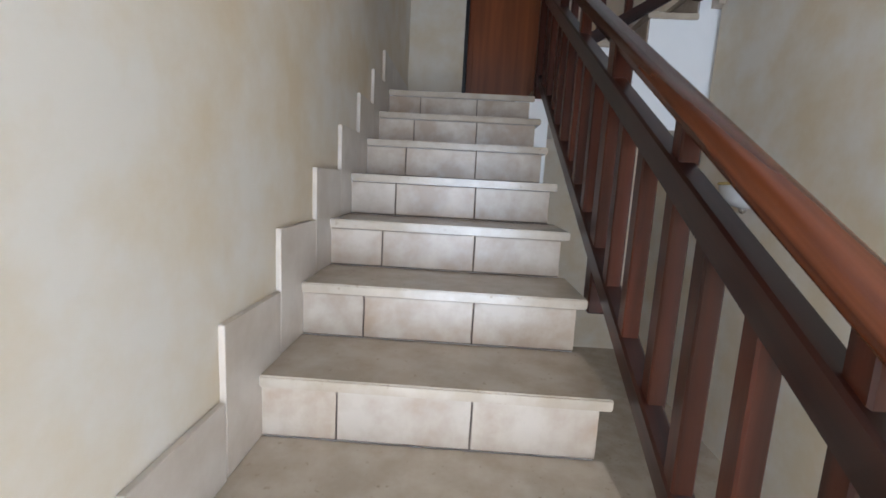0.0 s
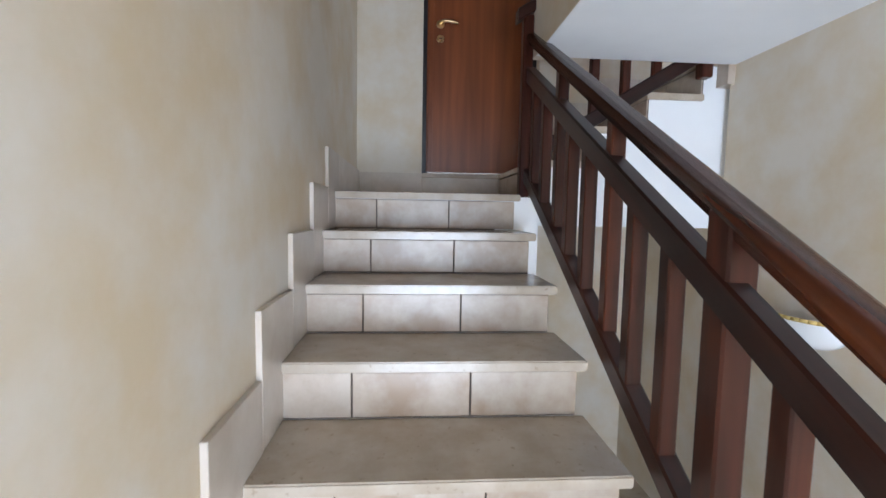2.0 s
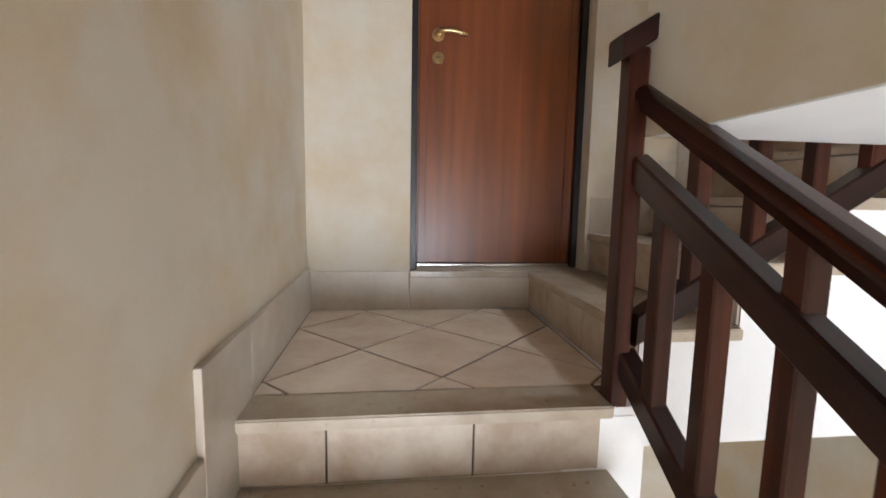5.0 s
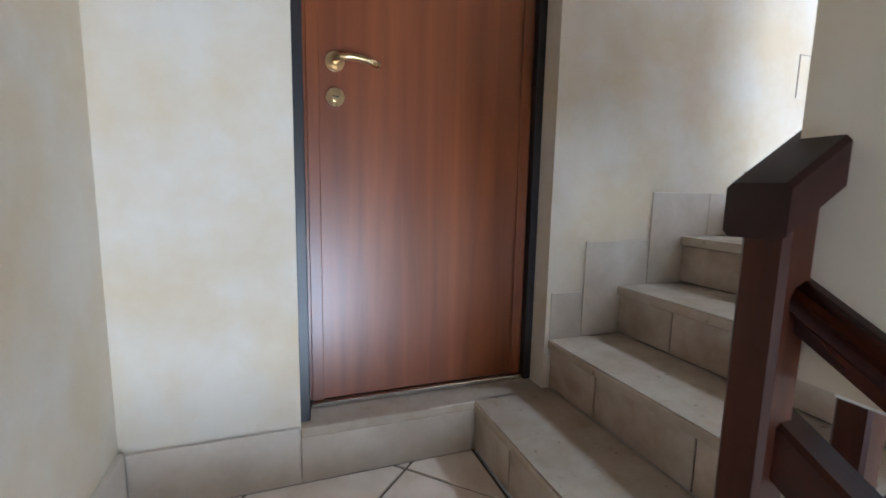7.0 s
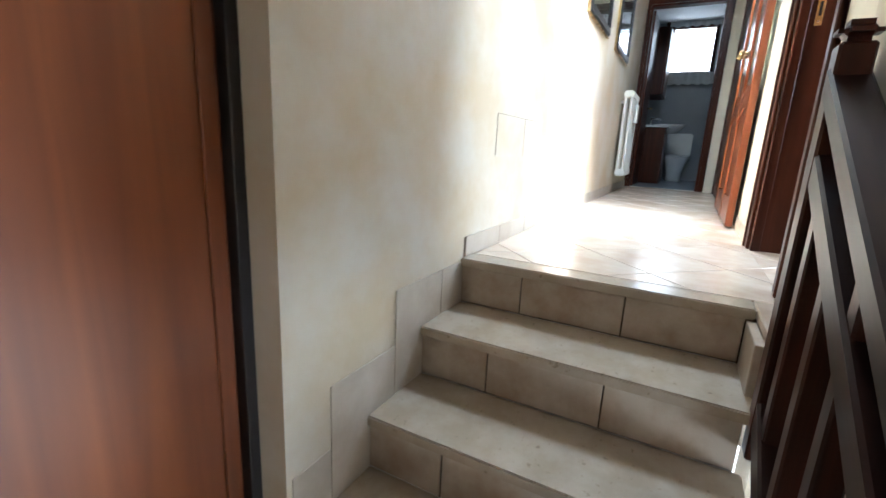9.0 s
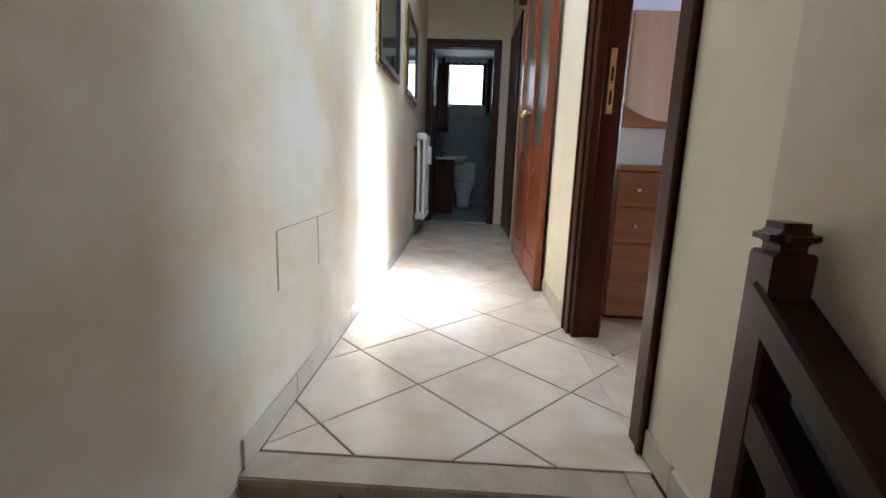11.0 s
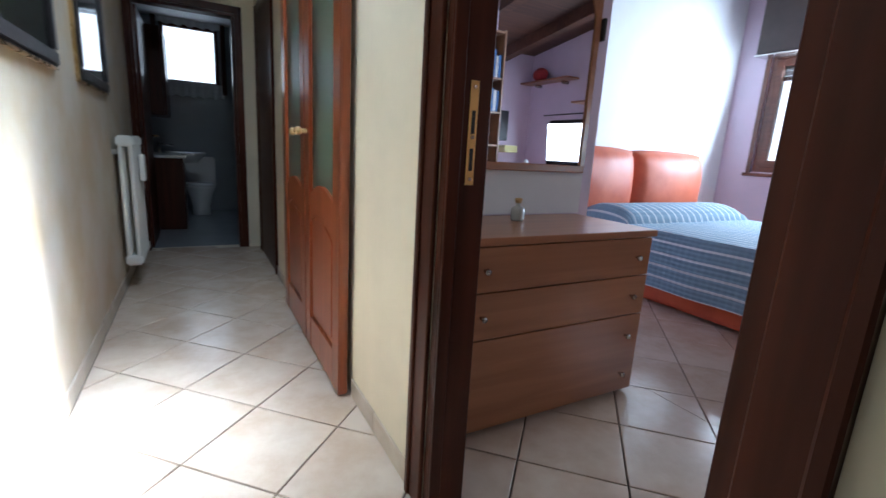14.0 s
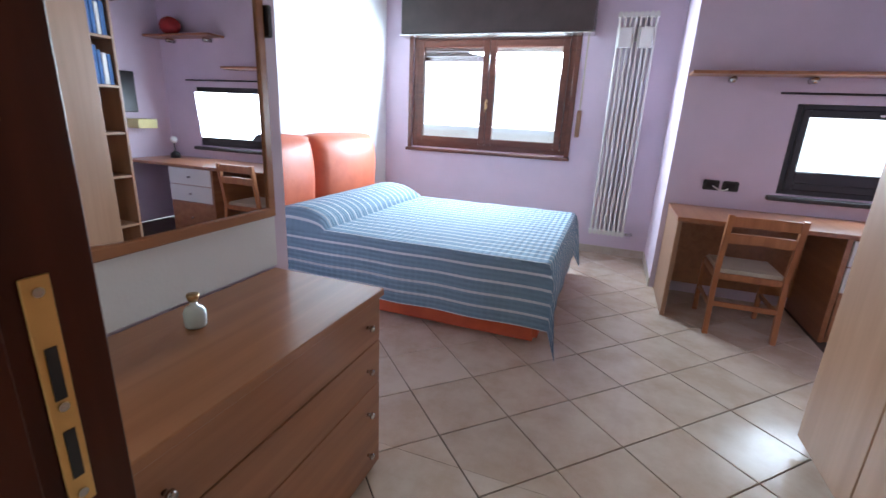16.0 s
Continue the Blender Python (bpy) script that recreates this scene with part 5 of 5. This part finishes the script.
def wardrobe():
    x0, x1, y0, y1, z0, z1 = 0.752, 1.26, 0.82, 2.66, HALL, HALL + 2.25
    w = thing("wardrobe", (1.0, 1.76, HALL), "tall pale beech laminate wardrobe with plain doors", "wardrobe")
    part("body", boxes((x0, x1 - 0.022, y0, y1, z0 + 0.06, z1), bevel=0.004), M_LIGHTW, w)
    part("plinth", boxes((x0, x1 - 0.05, y0 + 0.02, y1, z0, z0 + 0.06)), M_LIGHTW, w)
    n = 4
    for k in range(n):
        a, b = y0 + (y1 - y0) * k / n, y0 + (y1 - y0) * (k + 1) / n
        dr = part("door", boxes((x1 - 0.02, x1, a + 0.002, b - 0.002, z0 + 0.06, z1 - 0.004), bevel=0.004), M_LIGHTW, w)
        kn = bmesh.new(); ky = b - 0.06 if k % 2 == 0 else a + 0.06
        rod(kn, (x1, ky, HALL + 1.02), (x1 + 0.022, ky, HALL + 1.02), 0.010, 12)
        part("knob", kn, M_CHROME, dr, smooth=True)
    s = thing("bookcase", (1.0, 0.70, HALL), "narrow open bookcase at the wardrobe's end, partly filled", "bookcase")
    a, b = 0.556, 0.815
    x1 = 1.12
    part("side", boxes((x0, x1 - 0.02, a, a + 0.02, z0, z1), bevel=0.002), M_LIGHTW, s)
    part("side", boxes((x0, x1 - 0.02, b - 0.02, b, z0, z1), bevel=0.002), M_LIGHTW, s)
    part("back", boxes((x0, x0 + 0.012, a + 0.02, b - 0.02, z0, z1)), M_DRES, s)
    zs = [0.04, 0.42, 0.80, 1.12, 1.45, 1.78, 2.22]
    for z in zs:
        part("shelf", boxes((x0 + 0.012, x1 - 0.024, a + 0.02, b - 0.02, z0 + z, z0 + z + 0.02), bevel=0.002), M_LIGHTW, s)
    rnd = random.Random(4)
    for zi, count in ((1.45, 5), (1.78, 4)):
        y = a + 0.03
        for k in range(count):
            t = rnd.uniform(0.025, 0.045)
            hgt = rnd.uniform(0.2, 0.27)
            bk = thing("book", (1.1, y, z0 + zi + 0.02), "blue bound book upright on the shelf", "book", "books in the bookcase")
            part("cover", boxes((0.9, 1.08, y, y + t, z0 + zi + 0.0205, z0 + zi + 0.02 + hgt), bevel=0.003), M_BLUE if k % 3 != 1 else M_WHITELAM, bk)
            part("pages", boxes((0.905, 1.07, y + 0.003, y + t - 0.003, z0 + zi + 0.02 + hgt, z0 + zi + 0.022 + hgt)), M_WHITELAM, bk)
            y += t + 0.003


def headboard_socket():
    so = thing("bedside_switch", (4.0, BED_S, 1.5), "black wall switch near the headboard", "switch")
    part("plate", boxes((BED_E - 0.012, BED_E - 0.0005, -1.42, -1.33, HALL + 0.66, HALL + 0.74), bevel=0.004), M_PLASTIC, so)


# ---- bathroom things ----
def bathroom():
    v = thing("vanity", (7.9, 3.95, HALL), "dark wooden vanity cabinet with a white basin", "vanity")
    part("cabinet", boxes((7.55, 8.35, 3.48, 4.39, HALL + 0.0, HALL + 0.80), bevel=0.004), M_CASE, v)
    part("top", boxes((7.53, 8.37, 3.45, 4.39, HALL + 0.80, HALL + 0.83), bevel=0.004), M_CERAM, v, "white basin top")
    bm = bmesh.new(); lathe(bm, [(0.0, -0.10), (0.12, -0.09), (0.2, 0.0), (0.215, 0.03), (0.2, 0.03), (0.11, -0.06), (0.0, -0.07)], (7.95, 3.46, HALL + 0.83), 24)
    part("basin", bm, M_CERAM, v, smooth=True)
    bm = bmesh.new(); rod(bm, (7.95, 3.72, HALL + 0.83), (7.95, 3.72, HALL + 0.96), 0.014); rod(bm, (7.95, 3.72, HALL + 0.95), (7.95, 3.58, HALL + 0.93), 0.011)
    part("tap", bm, M_CHROME, v, smooth=True)
    m = thing("bathroom_cabinet", (7.9, 4.3, HALL + 1.5), "dark wall cabinet above the basin", "cabinet")
    part("body", boxes((7.55, 8.30, 3.62, 4.39, HALL + 1.25, HALL + 2.15), bevel=0.004), M_CASE, m)
    part("door", boxes((7.56, 7.92, 3.595, 3.618, HALL + 1.26, HALL + 2.14), bevel=0.003), M_CASE, m)
    part("door", boxes((7.93, 8.29, 3.595, 3.618, HALL + 1.26, HALL + 2.14), bevel=0.003), M_CASE, m)
    t = thing("toilet", (8.75, 3.32, HALL), "white ceramic toilet with a closed lid", "toilet")
    bm = bmesh.new(); lathe(bm, [(0.0, 0.0), (0.12, 0.0), (0.11, 0.12), (0.15, 0.28), (0.19, 0.38), (0.185, 0.40), (0.0, 0.40)], (8.72, 3.32, HALL), 24)
    part("bowl", bm, M_CERAM, t, smooth=True)
    bm = bmesh.new(); lathe(bm, [(0.0, 0.402), (0.195, 0.402), (0.2, 0.415), (0.19, 0.43), (0.0, 0.432)], (8.72, 3.32, HALL), 24)
    part("seat_lid", bm, M_CERAM, t, smooth=True)
    part("cistern", boxes((8.9, 9.19, 3.12, 3.52, HALL + 0.35, HALL + 0.78), bevel=0.02, seg=2), M_CERAM, t)
    w = tagged(new("window_3"), "dark-framed bathroom window with a short net curtain", "window", kind="structure")
    w.location = (9.2, 3.35, BW[2])
    f = 0.05
    part("window_frame", boxes((9.21, 9.27, BW[0], BW[0] + f, BW[2], BW[3]), (9.21, 9.27, BW[1] - f, BW[1], BW[2], BW[3]), (9.21, 9.27, BW[0] + f, BW[1] - f, BW[2], BW[2] + f), (9.21, 9.27, BW[0] + f, BW[1] - f, BW[3] - f, BW[3]), bevel=0.004), M_CASE, w)
    p = part("pane", boxes((9.235, 9.24, BW[0] + f, BW[1] - f, BW[2] + f, BW[3] - f)), M_GLASS, w)
    p.visible_shadow = False
    cu = thing("net_curtain", (9.15, 3.35, BW[3]), "short white net curtain strip below and above the bathroom window", "curtain")
    for z0, z1 in ((BW[2] - 0.16, BW[2] + 0.03), (BW[3] - 0.03, BW[3] + 0.1)):
        bm = bmesh.new()
        n = 40
        a = [bm.verts.new((9.165 + 0.012 * math.sin(i * 1.3), BW[0] - 0.05 + (BW[1] - BW[0] + 0.1) * i / n, z0 + 0.012 * math.sin(i * 0.9))) for i in range(n + 1)]
        b = [bm.verts.new((9.165 + 0.008 * math.sin(i * 1.3), BW[0] - 0.05 + (BW[1] - BW[0] + 0.1) * i / n, z1)) for i in range(n + 1)]
        for i in range(n):
            bm.faces.new((a[i], a[i + 1], b[i + 1], b[i]))
        part("cloth", bm, M_CLOTH, cu, smooth=True)
    for y in (BW[0] - 0.09, BW[1] + 0.03):
        sh = thing("window_shutter", (9.15, y, BW[2]), "narrow dark inner shutter beside the bathroom window", "shutter")
        part("leaf", boxes((9.14, 9.198, y, y + 0.06, BW[2] - 0.1, BW[3] + 0.05), bevel=0.004), M_CASE, sh)


# ---- outside ----
def outside():
    structure("ground", boxes((-400, 400, -400, 400, -6.2, -6.0)), mat("grey concrete", (0.15, 0.15, 0.145), 0.9, bump=0.3, scale=2, vary=0.2), "grey concrete yard and street", "ground")
    # Added cards that glow, so the windows look out on bright white sky.
    glow = bpy.data.materials.new("glowing backdrop white")
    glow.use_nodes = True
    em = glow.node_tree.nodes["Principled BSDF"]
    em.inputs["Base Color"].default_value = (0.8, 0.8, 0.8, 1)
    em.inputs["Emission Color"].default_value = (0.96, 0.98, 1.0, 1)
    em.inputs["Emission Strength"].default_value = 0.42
    structure("backdrop", boxes((-120, 120, -90, -89, -6, 45)), glow, "plain glowing card beyond the windows in place of bright sky", "backdrop")
    structure("backdrop_east", boxes((89, 90, -89, 90, -6, 45)), glow, "plain glowing card beyond the bathroom window in place of bright sky", "backdrop")
    h = thing("house", (10, -22, -6), "pale rendered house across the yard with balconies", "house")
    part("wall", boxes((-1, 22, -28, -20, -6, 1.6)), M_FACADE, h)
    part("roof", boxes((-1.5, 22.5, -28.5, -19.4, 1.6, 1.85)), M_FACADE, h)
    for x in (1, 6, 11, 16):
        wd = part("window", boxes((x, x + 1.4, -20.0, -19.95, -0.9, 0.7)), M_WINW, h)
        part("pane", boxes((x + 0.12, x + 1.28, -19.95, -19.93, -0.78, 0.58)), M_GLASS, wd)
        part("balcony", boxes((x - 0.5, x + 2.4, -20, -18.9, -1.15, -1.0), (x - 0.5, x + 2.4, -19.0, -18.92, -1.0, -0.1)), M_FACADE, h)


# ---- put it together ----
flight_one()
flight_two()
rail_one()
rail_two()
flat_door()
bedroom_doorway()
sliding_doors()
end_door()
bath_doorway()
picture(3.30, 4.03, 2.13, 2.80)
picture(4.45, 5.20, 2.13, 2.80)
hall_radiator()
wall_lines()
baseboards()
wall_lamp()
dresser()
mirror()
bottle()
bed()
coverlet()
bedroom_window()
tall_radiator()
desk()
chair()
shelves()
wardrobe()
headboard_socket()
bathroom()
outside()

# ---- floors, tile by tile ----
landing()
hall_floor = structure("floor_hall", boxes((1.70, END_X + 0.12, BED_N, NORTH, HALL - 0.18, HALL - 0.006)), M_GROUT, "hall floor of diagonal glazed beige tiles", "floor")
tile_field(hall_floor, (2.928, 3.192), 0.2545, (STEP2_X + 4 * GOING2 + 0.105, END_X + 0.1, SOUTH, NORTH - 0.010), HALL, M_FLOOR)
bed_floor = structure("floor_bedroom", boxes((-0.58, BED_E, BED_S, 0.42, HALL - 0.015, HALL - 0.006), (0.75, BED_E, 0.42, BED_N, HALL - 0.015, HALL - 0.006)), M_GROUT, "bedroom floor of diagonal glazed beige tiles", "floor")
tile_field(bed_floor, (2.751, 1.402), 0.2560, (ALC_X, BED_E, BED_S, ALC_Y), HALL, M_FLOOR)
tile_field(bed_floor, (2.751, 1.402), 0.2560, (0.75, BED_E, ALC_Y, STUB_Y), HALL, M_FLOOR)
tile_field(bed_floor, (2.751, 1.402), 0.2560, (1.2, STUB_X, STUB_Y, BED_N), HALL, M_FLOOR)
tile_field(bed_floor, (2.928, 3.192), 0.2545, (BD[0] + 0.03, BD[1] - 0.03, BED_N, SOUTH), HALL, M_FLOOR)
